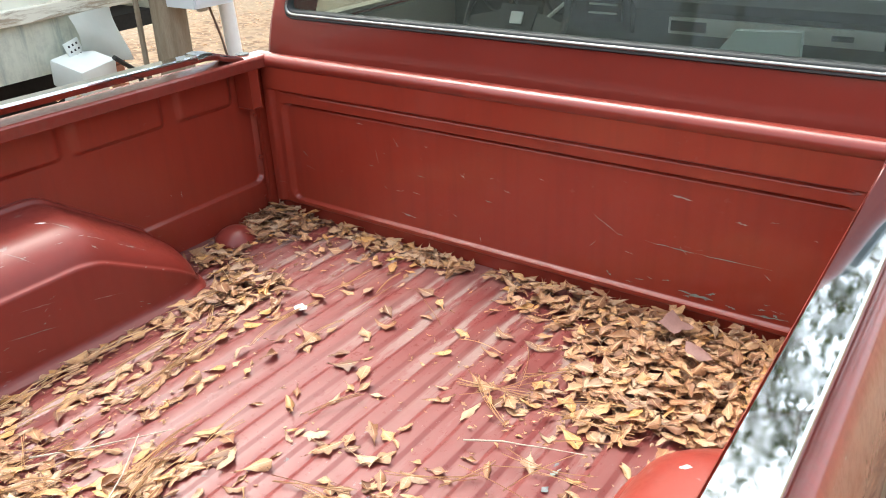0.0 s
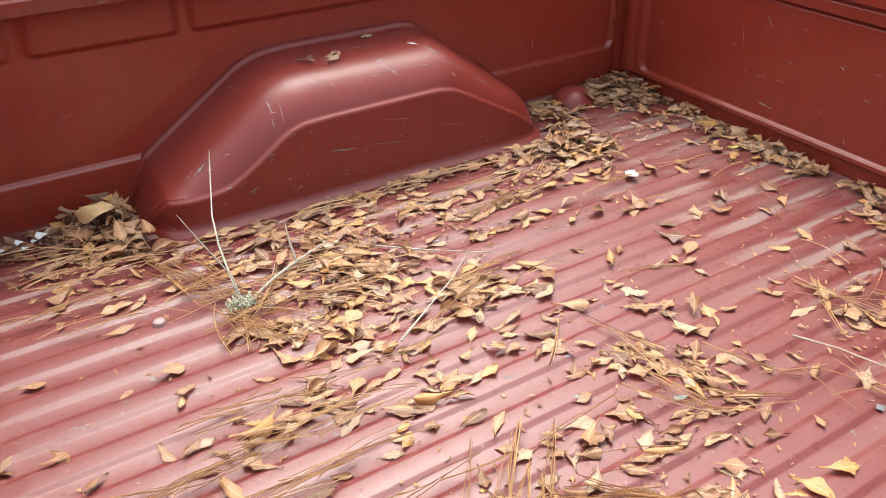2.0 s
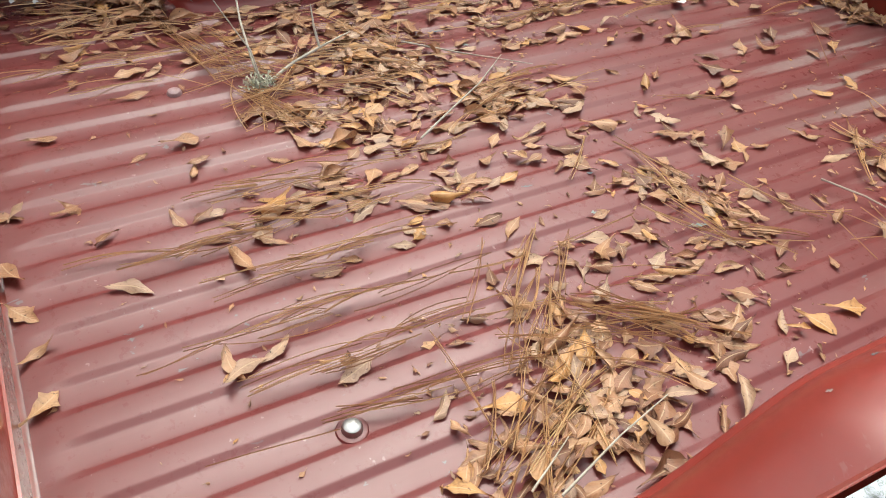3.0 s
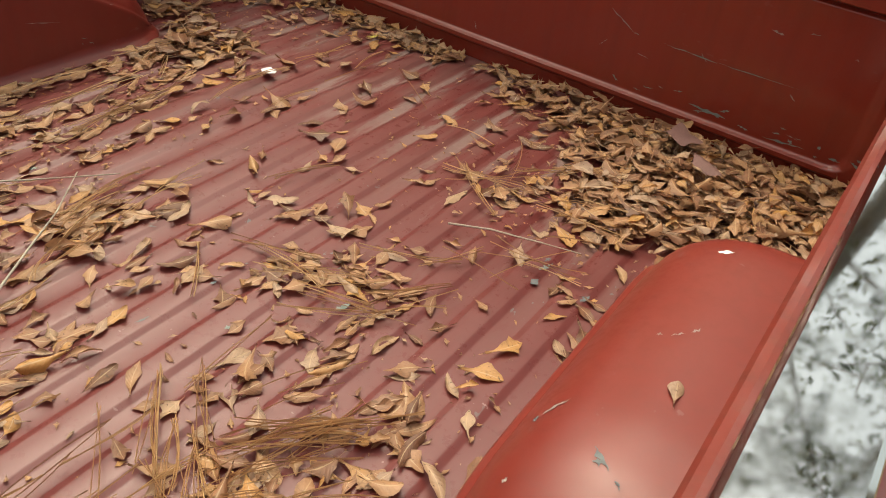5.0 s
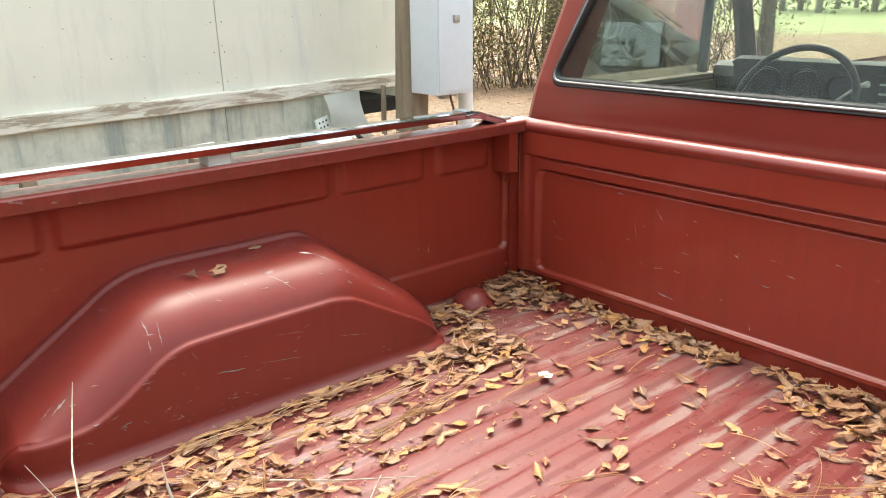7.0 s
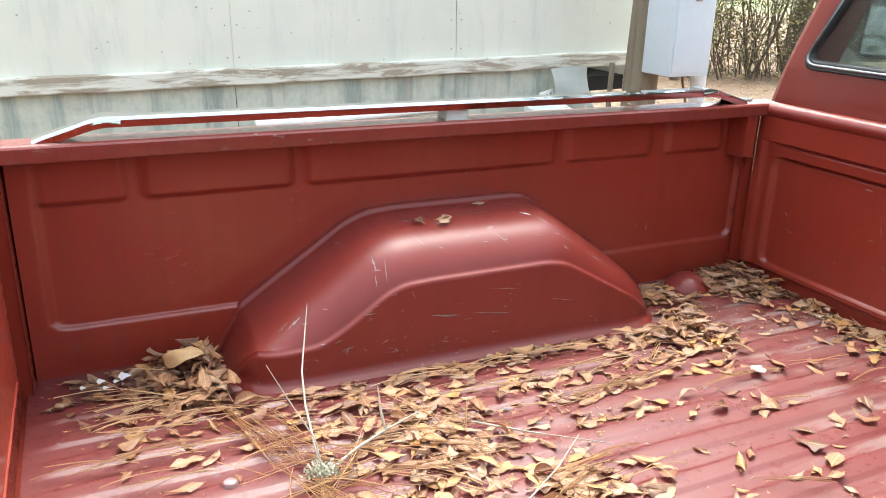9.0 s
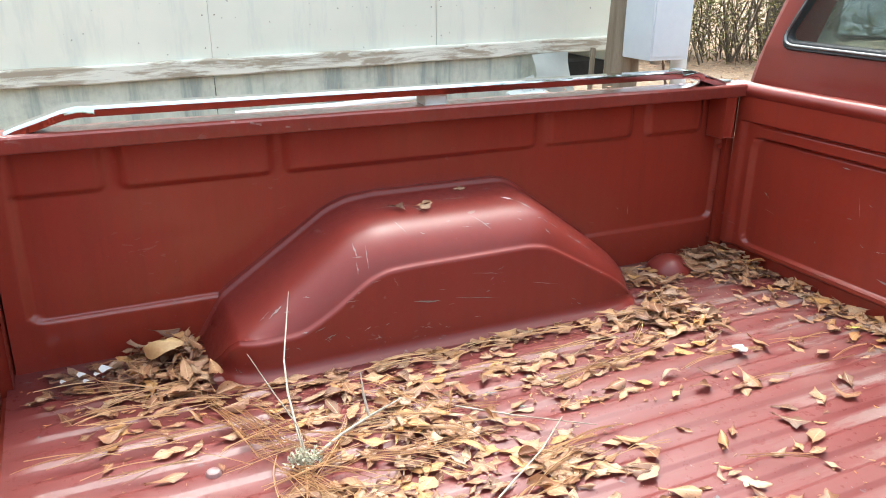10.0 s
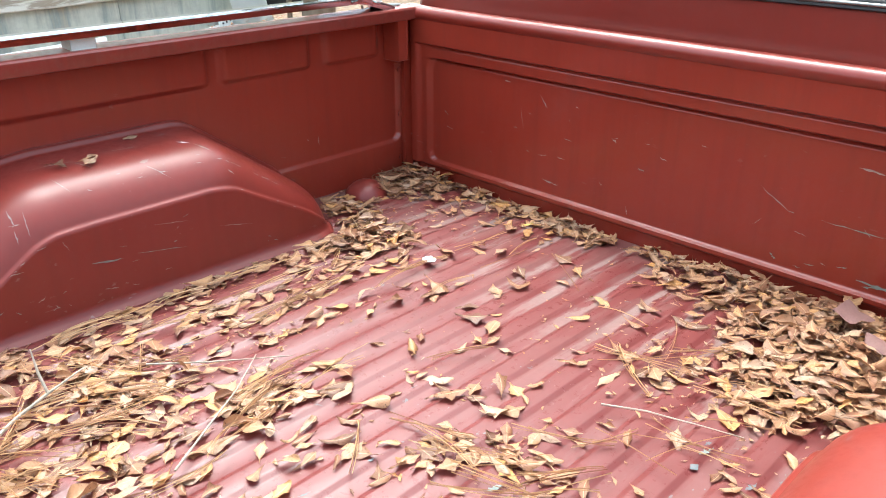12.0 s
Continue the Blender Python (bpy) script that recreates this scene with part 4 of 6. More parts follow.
# wipers
for x in (-0.55, 0.12):
    bm = bmesh.new()
    tube(bm, [(x, 1.30, 1.30), (x + 0.25, 1.285, 1.325), (x + 0.52, 1.275, 1.318)], 0.006, 6)
    box(bm, x + 0.12, x + 0.58, 1.268, 1.276, 1.322, 1.330, 0.001)
    part("wiper", bm, BLACK, truck)

# ---------------------------------------------------------------- ground and surroundings
def ground_material():
    m, ns, ls, b = material("leaf_littered_ground", 0.9, 0, 0, 0.2)
    tc = ns.new("ShaderNodeTexCoord")
    v = tc.outputs["Object"]
    cell = ns.new("ShaderNodeTexVoronoi")
    cell.inputs["Scale"].default_value = 16
    ls.new(v, cell.inputs["Vector"])
    sep = ns.new("ShaderNodeSeparateColor")
    ls.new(cell.outputs["Color"], sep.inputs[0])
    litter = ramp(ns, ls, sep.outputs[0], [(0.0, (0.10, 0.060, 0.036)), (0.4, (0.19, 0.118, 0.07)), (0.75, (0.27, 0.18, 0.112)), (1.0, (0.20, 0.142, 0.095))])
    soil = ramp(ns, ls, noise_tex(ns, ls, v, 7, 5), [(0.3, (0.17, 0.12, 0.08)), (0.7, (0.25, 0.185, 0.13))])
    bare = ramp(ns, ls, noise_tex(ns, ls, v, 0.55, 3), [(0.45, 0.0), (0.60, 1.0)])
    near = mix(ns, ls, bare, litter, soil)
    grass = ramp(ns, ls, noise_tex(ns, ls, v, 1.8, 6), [(0.3, (0.19, 0.215, 0.10)), (0.55, (0.255, 0.275, 0.135)), (0.75, (0.32, 0.315, 0.175))])
    xyz = ns.new("ShaderNodeSeparateXYZ")
    ls.new(v, xyz.inputs[0])
    edge = maths(ns, ls, "ADD", xyz.outputs[1], maths(ns, ls, "MULTIPLY", noise_tex(ns, ls, v, 0.3, 3), 8.0))
    field = ramp(ns, ls, maths(ns, ls, "MULTIPLY", edge, 0.02), [(0.64, 0.0), (0.72, 1.0)])
    ls.new(mix(ns, ls, field, near, grass), b.inputs["Base Color"])
    bump(ns, ls, b, cell.outputs["Distance"], 0.6, 0.03)
    return m


GROUND = ground_material()
bm = bmesh.new()
bmesh.ops.create_grid(bm, x_segments=120, y_segments=120, size=250)
for v in bm.verts:
    if v.co.length > 12:
        v.co.z = 0.25 * noise.noise(v.co * 0.05)
ground = part("ground", bm, GROUND)
tagged(ground, "ground covered with dry leaves, grass field beyond", "ground", kind="structure")

PANEL = plain("chalky_white_panel", (0.66, 0.70, 0.66), (0.76, 0.78, 0.74), 1.6, 0.65)


def siding_material():
    m, ns, ls, b = material("weathered_white_siding", 0.6)
    v = coords(ns, ls)
    vs = coords(ns, ls, (1, 3.5, 0.6))
    slow = ramp(ns, ls, noise_tex(ns, ls, v, 1.3, 4), [(0.35, 0.0), (0.7, 1.0)])
    col = mix(ns, ls, slow, (0.73, 0.745, 0.65), (0.82, 0.815, 0.71))
    streak = ramp(ns, ls, noise_tex(ns, ls, vs, 3.0, 6, 0.7), [(0.52, 0.0), (0.78, 1.0)])
    col = mix(ns, ls, maths(ns, ls, "MULTIPLY", streak, 0.35), col, (0.42, 0.46, 0.47))
    specks = ramp(ns, ls, noise_tex(ns, ls, v, 38, 2, 0.4), [(0.74, 0.0), (0.76, 1.0)])
    col = mix(ns, ls, maths(ns, ls, "MULTIPLY", specks, 0.6), col, (0.2, 0.18, 0.15))
    ls.new(col, b.inputs["Base Color"])
    bump(ns, ls, b, noise_tex(ns, ls, v, 3, 2), 0.2, 0.01)
    return m


def skirt_material():
    m, ns, ls, b = material("stained_skirt_sheet", 0.7)
    vs = coords(ns, ls, (1, 5.0, 0.5))
    v = coords(ns, ls)
    a = ramp(ns, ls, noise_tex(ns, ls, vs, 2.2, 5, 0.65), [(0.3, (0.66, 0.67, 0.57)), (0.5, (0.56, 0.58, 0.48)), (0.63, (0.33, 0.37, 0.33)), (0.75, (0.52, 0.46, 0.33))])
    dirt = ramp(ns, ls, noise_tex(ns, ls, v, 14, 5, 0.7), [(0.45, 0.0), (0.8, 1.0)])
    ls.new(mix(ns, ls, maths(ns, ls, "MULTIPLY", dirt, 0.5), a, (0.22, 0.24, 0.23)), b.inputs["Base Color"])
    return m


def board_material():
    m, ns, ls, b = material("peeling_white_board", 0.8)
    v = coords(ns, ls, (1, 0.35, 3.0))
    grain = ramp(ns, ls, noise_tex(ns, ls, v, 9, 7, 0.7, 0.6), [(0.46, 0.0), (0.58, 1.0)])
    col = mix(ns, ls, grain, (0.72, 0.70, 0.60), (0.37, 0.31, 0.23))
    ls.new(col, b.inputs["Base Color"])
    bump(ns, ls, b, grain, 0.4, 0.003)
    return m


SIDING, SKIRT, BOARD = siding_material(), skirt_material(), board_material()
NAIL = plain("rusty_nail", (0.10, 0.06, 0.04), (0.18, 0.12, 0.09), 50, 0.8)
WOOD = plain("grey_brown_pole_wood", (0.17, 0.13, 0.085), (0.30, 0.25, 0.18), 7, 0.9, relief=0.004, stretch=(4, 4, 0.35))
METER = plain("pale_blue_grey_enamel", (0.62, 0.68, 0.74), (0.70, 0.75, 0.79), 2.5, 0.4)
PVC = plain("white_pvc", (0.72, 0.72, 0.70), (0.80, 0.80, 0.77), 5, 0.4)
BRICK = plain("red_brick", (0.30, 0.11, 0.06), (0.40, 0.17, 0.10), 30, 0.9, relief=0.003)
# near-black: shade put into the colour behind seams and under the home
DARK = plain("dark_shade_sheet", (0.012, 0.011, 0.010), (0.03, 0.027, 0.024), 6, 0.9)

# mobile home beside the truck
TX = -3.45
home = thing("mobile_home", "weathered white mobile home with panelled wall and stained skirt", "mobile home", (TX, 0, 0))
made = []
seams = [-9.735 + 1.258 * k for k in range(10)]
for k, (a, b2) in enumerate(zip(seams, seams[1:])):
    bm = bmesh.new()
    box(bm, TX - 0.03, TX, a + (0.0006 if k == 7 else 0.0022), min(b2, 1.60) - (0.0006 if k == 6 else 0.0022), 1.07, 3.25, 0.002)
    made.append(part("wall_panel", bm, SIDING, None, ""))
    bm = bmesh.new()
    lift = 0.74 + 0.03 * math.sin(k * 2.3)
    box(bm, TX - 0.022, TX - 0.012 + 0.004 * (k % 2), a + 0.002, min(b2, 1.15) - 0.002, lift, 1.075, 0.002)
    made.append(part("skirt_sheet", bm, SKIRT, None, ""))
    bm = bmesh.new()
    if b2 < 1.5:
        box(bm, TX - 0.04, TX - 0.012, b2 - 0.02, b2 + 0.02, 1.05, 3.25)
        made.append(part("seam_backing", bm, DARK, None, ""))
    else:
        box(bm, TX - 0.03, TX + 0.004, 1.58, 1.61, 0.9, 3.25, 0.002)
        made.append(part("corner_trim", bm, SIDING, None, ""))
    if k > 4:
        for z in [1.16 + 0.16 * i for i in range(5)]:
            for yy in (a + 0.03, b2 - 0.03):
                if yy < 1.55:
                    bm = bmesh.new()
                    lathe(bm, ((0.0, 0.0), (0.0036, 0.0), (0.003, 0.002), (0.0, 0.003)), (TX, yy, z), 6, "x")
                    made.append(part("nail", bm, NAIL, None, ""))
bm = bmesh.new()
rings = []
for i in range(60):
    y = -9.7 + 11.22 * i / 59
    w = 0.002 * math.sin(i * 1.7)
    rings.append([(TX, y, 1.022 + w), (TX + 0.034, y, 1.024 + w), (TX + 0.038, y, 1.030 + w), (TX + 0.038, y, 1.100 + w), (TX + 0.034, y, 1.106 + w), (TX, y, 1.108 + w)])
loft(bm, rings, closed=True, caps=True)
made.append(part("trim_board", bm, BOARD, None, "peeling grey-white trim board"))
bm = bmesh.new()
box(bm, TX - 3.2, TX - 0.06, -9.7, 1.58, 3.23, 3.30, 0.02)
made.append(part("roof", bm, SIDING, None, ""))
bm = bmesh.new()
box(bm, TX - 3.2, TX - 0.03, 1.56, 1.60, 0.9, 3.25, 0.003)
made.append(part("end_wall", bm, SIDING, None, ""))
# near-black underframe and an added sheet paint the shade below the home
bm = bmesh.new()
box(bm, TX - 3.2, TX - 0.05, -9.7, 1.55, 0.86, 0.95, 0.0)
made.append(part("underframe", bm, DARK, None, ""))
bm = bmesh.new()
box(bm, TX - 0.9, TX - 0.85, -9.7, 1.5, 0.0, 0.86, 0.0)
made.append(part("crawlspace_shade_sheet", bm, DARK, None, ""))
under(home, *made)
home.rotation_euler = (radians(1.1), 0, 0)
home.location.z = -0.034


# utility pole and meter box
bm = bmesh.new()
rings = []
for i in range(13):
    z = -0.1 + 4.6 * i / 12
    c = (-3.07 + 0.022 * z, 1.31 + 0.01 * z)
    rings.append([(c[0] + (0.104 - 0.004 * z + 0.005 * noise.noise(Vector((k * 0.9, z * 1.3, 3)))) * math.cos(2 * math.pi * k / 18), c[1] + (0.104 - 0.004 * z + 0.005 * noise.noise(Vector((k * 0.9, z * 1.3, 9)))) * math.sin(2 * math.pi * k / 18), z) for k in range(18)])
loft(bm, rings, closed=True, caps=True)
tagged(part("utility_pole", bm, WOOD, None, smooth=40), "weathered grey-brown wooden utility pole", "pole")

meter = thing("meter_box", "pale blue-grey metal meter box on a wooden pole", "meter box", (-2.82, 1.37, 1.03))
bm = bmesh.new()
box(bm, -2.944, -2.705, 1.235, 1.505, 1.035, 1.98, 0.008)
a1 = part("case", bm, METER)
bm = bmesh.new()
box(bm, -2.705, -2.697, 1.245, 1.495, 1.055, 1.96, 0.003)
a2 = part("door", bm, METER)
bm = bmesh.new()
box(bm, -2.699, -2.685, 1.35, 1.39, 1.43, 1.47, 0.004)
a3 = part("latch", bm, STEEL)
bm = bmesh.new()
lathe(bm, ((0.03, -0.03), (0.034, -0.02), (0.034, 0.0), (0.0, 0.0)), (-2.80, 1.36, 1.035), 14)
a4 = part("hub", bm, STEEL)
under(meter, a1, a2, a3, a4)

bm = bmesh.new()
tube(bm, [(-2.86, 1.60, 0.0), (-2.86, 1.60, 0.6), (-2.85, 1.57, 1.06)], 0.045, 14)
tagged(part("conduit_pipe", bm, PVC), "white plastic conduit pipe beside the pole", "pipe")
bm = bmesh.new()
tube(bm, [(-2.82, 1.42, 1.035), (-2.80, 1.46, 0.85), (-2.83, 1.53, 0.62), (-2.86, 1.54, 0.4)], 0.007, 6)
tagged(part("cable", bm, NAIL), "thin brown cable hanging below the meter box", "cable")

bm = bmesh.new()
tube(bm, [(-2.98, -0.95, 0.845), (-2.99, -0.5, 0.85), (-3.0, 0.02, 0.872)], 0.020, 12)
tagged(part("white_pipe", bm, PVC), "white plastic pipe lying on wooden props by the home", "pipe")
for y in (-0.85, -0.08):
    bm = bmesh.new()
    box(bm, -3.03, -2.95, y - 0.03, y + 0.03, 0.0, 0.828, 0.004)
    tagged(part("prop", bm, WOOD), "short upright wooden prop under a pipe", "prop", "pipe props")

# loose sheets and rubble at the end of the home
bm = bmesh.new()
rings = []
for i in range(7):
    u = i / 6
    rings.append([(-3.38 + 0.06 * math.sin(u * 2 + w * 3) + 0.05 * w, 0.92 + 0.30 * u - 0.05 * w, 0.66 + 0.36 * w + 0.05 * u * (1 - w) + 0.10 * (1 - u) * (1 - w)) for w in (0, 0.2, 0.4, 0.6, 0.8, 1.0)])
loft(bm, rings)
bmesh.ops.solidify(bm, geom=bm.faces[:], thickness=0.004)
tagged(part("bent_sheet", bm, PANEL, None, smooth=60), "bent white metal sheet leaning at the end of the home", "metal sheet")
plate = thing("vent_plate", "pale square metal plate with holes", "plate", (-3.35, 0.86, 0.68))
bm = bmesh.new()
pm = pose(-3.33, 0.865, 0.835, 12, -8, 10)
box(bm, -0.006, 0.006, -0.052, 0.052, -0.055, 0.055, 0.002, pm)
b1 = part("sheet", bm, PANEL)
hs = []
for u in (-0.028, 0, 0.028):
    for w in (-0.03, 0.0, 0.03):
        bm = bmesh.new()
        box(bm, 0.0055, 0.0075, u - 0.006, u + 0.006, w - 0.006, w + 0.006, 0.001, pm)
        hs.append(part("hole", bm, BLACK))
under(plate, b1, *hs)
bm = bmesh.new()
box(bm, -0.12, 0.12, -0.125, 0.125, 0.0, 0.16, 0.02, pose(-3.30, 0.87, 0.64, 6, 14, 10))
box(bm, -0.09, 0.09, -0.10, 0.10, -0.64, 0.02, 0.02, pose(-3.30, 0.87, 0.64, 0, 0, 10))
tagged(part("plastic_crate", bm, PANEL), "white upturned plastic crate", "crate")
bm = bmesh.new()
tube(bm, [(-3.16, 1.18, 0.0), (-3.17, 1.19, 0.5), (-3.20, 1.22, 1.06)], 0.016, 8)
tagged(part("stake", bm, WOOD), "thin pale wooden stake beside the pole", "stake")
bm = bmesh.new()
tube(bm, [(-3.1, 0.95, 0.80), (-3.12, 1.03, 0.74), (-3.15, 1.12, 0.68), (-3.16, 1.14, 0.2), (-3.16, 1.15, 0.0)], 0.014, 8)
tagged(part("black_hose", bm, BLACK), "bent black hose beside the pole", "hose")
pier = thing("brick_pier", "short pier of red bricks under the home", "brick pier", (-3.9, 1.36, 0))
bs = []
for i in range(14):
    for k in range(2):
        bm = bmesh.new()
        z = 0.0 + i * 0.074
        dy = 0.01 * random.uniform(-1, 1)
        if i % 2:
            box(bm, -4.02, -3.81, 1.25 + k * 0.108 + dy, 1.352 + k * 0.108 + dy, z, z + 0.065, 0.004)
        else:
            box(bm, -4.02 + k * 0.108, -3.918 + k * 0.108, 1.25 + dy, 1.46 + dy, z, z + 0.065, 0.004)
        bs.append(part("brick", bm, BRICK))
under(pier, *bs)

# ---------------------------------------------------------------- trees, thicket, field edge
BARK = plain("grey_bark", (0.095, 0.080, 0.062), (0.20, 0.175, 0.14), 9, 0.95, relief=0.02, stretch=(1, 1, 0.3))
STEM = plain("brown_stem", (0.07, 0.052, 0.036), (0.20, 0.155, 0.11), 8, 0.9)


def foliage_material(name, c0, c1, c2):
    m, ns, ls, b = material(name, 0.6, 0, 0, 0.3)
    r = ns.new("ShaderNodeNewGeometry").outputs["Random Per Island"]
    ls.new(ramp(ns, ls, r, [(0.0, c0), (0.5, c1), (1.0, c2)]), b.inputs["Base Color"])
    return m


GREEN = foliage_material("green_foliage", (0.035, 0.06, 0.018), (0.065, 0.095, 0.03), (0.13, 0.15, 0.05))
DRYLEAF = foliage_material("olive_brush_leaves", (0.10, 0.12, 0.035), (0.22, 0.20, 0.07), (0.30, 0.22, 0.10))


def quads_object(name, verts, faces, mat):
    me = bpy.data.meshes.new(name)
    me.from_pydata(verts, [], faces)
    me.materials.append(mat)
    return new(name, me)


def leaf_cards(rng, centres, spread, count, size):
    """Small pointed leaves, each a folded pair of triangles."""
    verts, faces = [], []
    for c in centres:
        for _ in range(count):
            p = Vector(c) + Vector((rng.gauss(0, spread), rng.gauss(0, spread), rng.gauss(0, spread * 0.7)))
            d = Vector((rng.uniform(-1, 1), rng.uniform(-1, 1), rng.uniform(-0.8, 0.5))).normalized()
            w = d.cross(Vector((rng.uniform(-1, 1), rng.uniform(-1, 1), 1))).normalized()
            s = size * rng.uniform(0.6, 1.4)
            n = d.cross(w) * s * 0.12
            i = len(verts)
            verts += [p, p + d * s * 0.5 + w * s * 0.22 + n, p + d * s, p + d * s * 0.5 - w * s * 0.22 + n]
            faces += [(i, i + 1, i + 2), (i, i + 2, i + 3)]
    return verts, faces


def tree(seed, x, y, h, r, lean=(0, 0), crown_from=0.45, leaves=16, mat=GREEN, label="tall grey-barked tree with a thin crown"):
    rng = random.Random(seed)
    t = thing("tree", label, "tree", (x, y, 0), "trees")
    bm = bmesh.new()
    pts, rad = [], []
    for i in range(9):
        u = i / 8
        pts.append(Vector((x + lean[0] * u * h + 0.12 * math.sin(u * 5 + seed), y + lean[1] * u * h + 0.12 * math.cos(u * 4 + seed), u * h - 0.05)))
        rad.append(r * (1.35 if i == 0 else 1.0 - 0.82 * u))
    tube(bm, pts, rad, 12)
    tips = []
    for k in range(16):
        u = crown_from + (1 - crown_from) * (k + 0.5) / 16
        j = min(7, int(u * 8))
        base = pts[j].lerp(pts[j + 1], u * 8 - j)
        a = k * 2.4 + rng.uniform(-0.4, 0.4)
        length = h * 0.24 * (1.15 - u) + 0.8
        d = Vector((math.cos(a), math.sin(a), 0.35 + 0.4 * rng.random()))
        limb = [base + d * length * q + Vector((0, 0, -0.15 * q * q * length + 0.1 * math.sin(q * 6 + k))) for q in (0, 0.3, 0.6, 1.0)]
        tube(bm, limb, [r * 0.28 * (1.2 - u), r * 0.2 * (1.2 - u), r * 0.12 * (1.2 - u), 0.008], 6)
        tips += [limb[2], limb[3], limb[3] + Vector((rng.uniform(-0.5, 0.5), rng.uniform(-0.5, 0.5), 0.3)), limb[1].lerp(limb[2], 0.5)]
        for q in range(3):
            s = limb[1 + q % 2]
            e = s + Vector((rng.uniform(-0.9, 0.9), rng.uniform(-0.9, 0.9), rng.uniform(0.1, 0.9)))
            tube(bm, [s, s.lerp(e, 0.5) + Vector((0, 0, 0.1)), e], [0.022, 0.014, 0.005], 5)
            tips.append(e)
    trunk = part("trunk", bm, BARK, None, "", 50)
    v, f = leaf_cards(rng, tips, 0.42, leaves, 0.17)
    crown = quads_object("crown", v, f, mat)
    crown["kind"] = "stuff"
    under(t, trunk, crown)
    return t


tree(3, -1.50, 12.2, 13.0, 0.38, (0.03, 0.0), 0.5)
tree(4, -0.72, 12.5, 11.0, 0.18, (0.03, 0.0), 0.5)
tree(5, -10.2, 10.4, 12.0, 0.15, (0.01, 0.0), 0.45)
tree(6, -7.6, 11.4, 14.0, 0.17, (-0.01, 0.0), 0.40, 50)
tree(7, -7.3, 13.0, 12.0, 0.14, (0.01, 0.0), 0.45)
# 16 and 17: added, dense crowns darken the sky that the bed reflects
tree(16, -5.8, 8.5, 13.0, 0.15, (0.0, 0.0), 0.34, 60)
tree(17, -7.0, 8.4, 14.0, 0.17, (0.01, 0.0), 0.36, 60)
# 8 and 9: unseen behind the home, made dense to block low sky light
tree(8, -9.5, -3.0, 15.0, 0.2, (0.0, 0.0), 0.3, 64)
tree(9, -10.5, 2.5, 14.0, 0.2, (0.0, 0.01), 0.3, 64)
# 10 and 11: unseen, added for reflections and some shade
tree(10, 7.0, 5.0, 14.0, 0.22, (0.0, 0.0), 0.35, 9)
tree(11, 8.5, -6.5, 13.0, 0.2, (0.0, 0.01), 0.4, 6)
tree(14, 1.60, 8.2, 16.0, 0.2, (-0.01, 0.0), 0.24, 34)
tree(15, 4.2, 10.5, 14.0, 0.2, (-0.01, 0.0), 0.22, 12)
# unseen tree behind the truck, added for reflections and some shade
tree(12, -3.5, -11.0, 14.0, 0.2, (0.0, 0.02), 0.4)


def thicket(seed, spots, count, height, name, label):
    """Bare tangled stems with some leaves."""
    rng = random.Random(seed)
    bm = bmesh.new()
    cl = []
    for _ in range(count):
        a, b2 = rng.choice(spots)
        q = rng.random()
        x, y = a[0] + (b2[0] - a[0]) * q + rng.gauss(0, 0.7), a[1] + (b2[1] - a[1]) * q + rng.gauss(0, 0.7)
        h = height * rng.uniform(0.4, 1.2)
        d = Vector((rng.gauss(0, 0.22), rng.gauss(0, 0.22), 1))
        pts = [Vector((x, y, 0)) + d * h * u + Vector((rng.gauss(0, 0.07), rng.gauss(0, 0.07), 0)) for u in (0, 0.25, 0.5, 0.75, 1.0)]
        r = 0.004 + 0.022 * rng.random() ** 2.5
        tube(bm, pts, [r, r * 0.85, r * 0.65, r * 0.4, 0.003], 5, False)
        for k in range(5):
            s = pts[1 + k % 4].lerp(pts[k % 4], rng.random())
            e = s + Vector((rng.gauss(0, 0.3), rng.gauss(0, 0.3), rng.uniform(0.0, 0.6)))
            tube(bm, [s, s.lerp(e, 0.5) + Vector((0, 0, 0.06)), e], [r * 0.45, r * 0.3, 0.003], 4, False)
            if rng.random() < 0.55:
                cl.append(e)
    ob = part(name, bm, STEM, None, "", 60)
    tagged(ob, label, "thicket", kind="stuff")
    v, f = leaf_cards(rng, cl, 0.25, 22, 0.07)
    lv = quads_object("brush_leaves", v, f, DRYLEAF)
    lv.parent = ob
    return ob


thicket(21, (((-13, 8.0), (-8.0, 10.5)), ((-12, 6.0), (-9.0, 9.5)), ((-10, 11.0), (-7.4, 12.5))), 420, 2.8, "thicket", "tangled bare brush with a few olive leaves")

# far edge of the field
bm = bmesh.new()
rng = random.Random(31)
tips = []
for k in range(130):
    a = radians(20 + 140 * k / 129)
    d = rng.uniform(62, 85)
    x, y, h = d * math.cos(a), d * math.sin(a), rng.uniform(6, 13)
    tube(bm, [(x, y, 0), (x + rng.uniform(-0.4, 0.4), y, h * 0.5), (x, y, h)], [0.25, 0.18, 0.04], 5, False)
    for _ in range(14):
        tips.append((x + rng.gauss(0, 1.6), y + rng.gauss(0, 1.6), h * rng.uniform(0.04, 1.05)))
for k in range(110):
    a = radians(175 + 195 * k / 109)
    d = rng.uniform(26, 42)
    x, y, h = d * math.cos(a), d * math.sin(a), rng.uniform(7, 13)
    tube(bm, [(x, y, 0), (x + rng.uniform(-0.4, 0.4), y, h * 0.5), (x, y, h)], [0.22, 0.16, 0.04], 5, False)
    for _ in range(9):
        tips.append((x + rng.gauss(0, 1.3), y + rng.gauss(0, 1.3), h * rng.uniform(0.1, 1.0)))
# distance haze painted into the far woods as paler bark and leaf colours
HAZE_BARK = plain("hazed_far_bark", (0.16, 0.145, 0.11), (0.26, 0.235, 0.18), 2, 0.9)
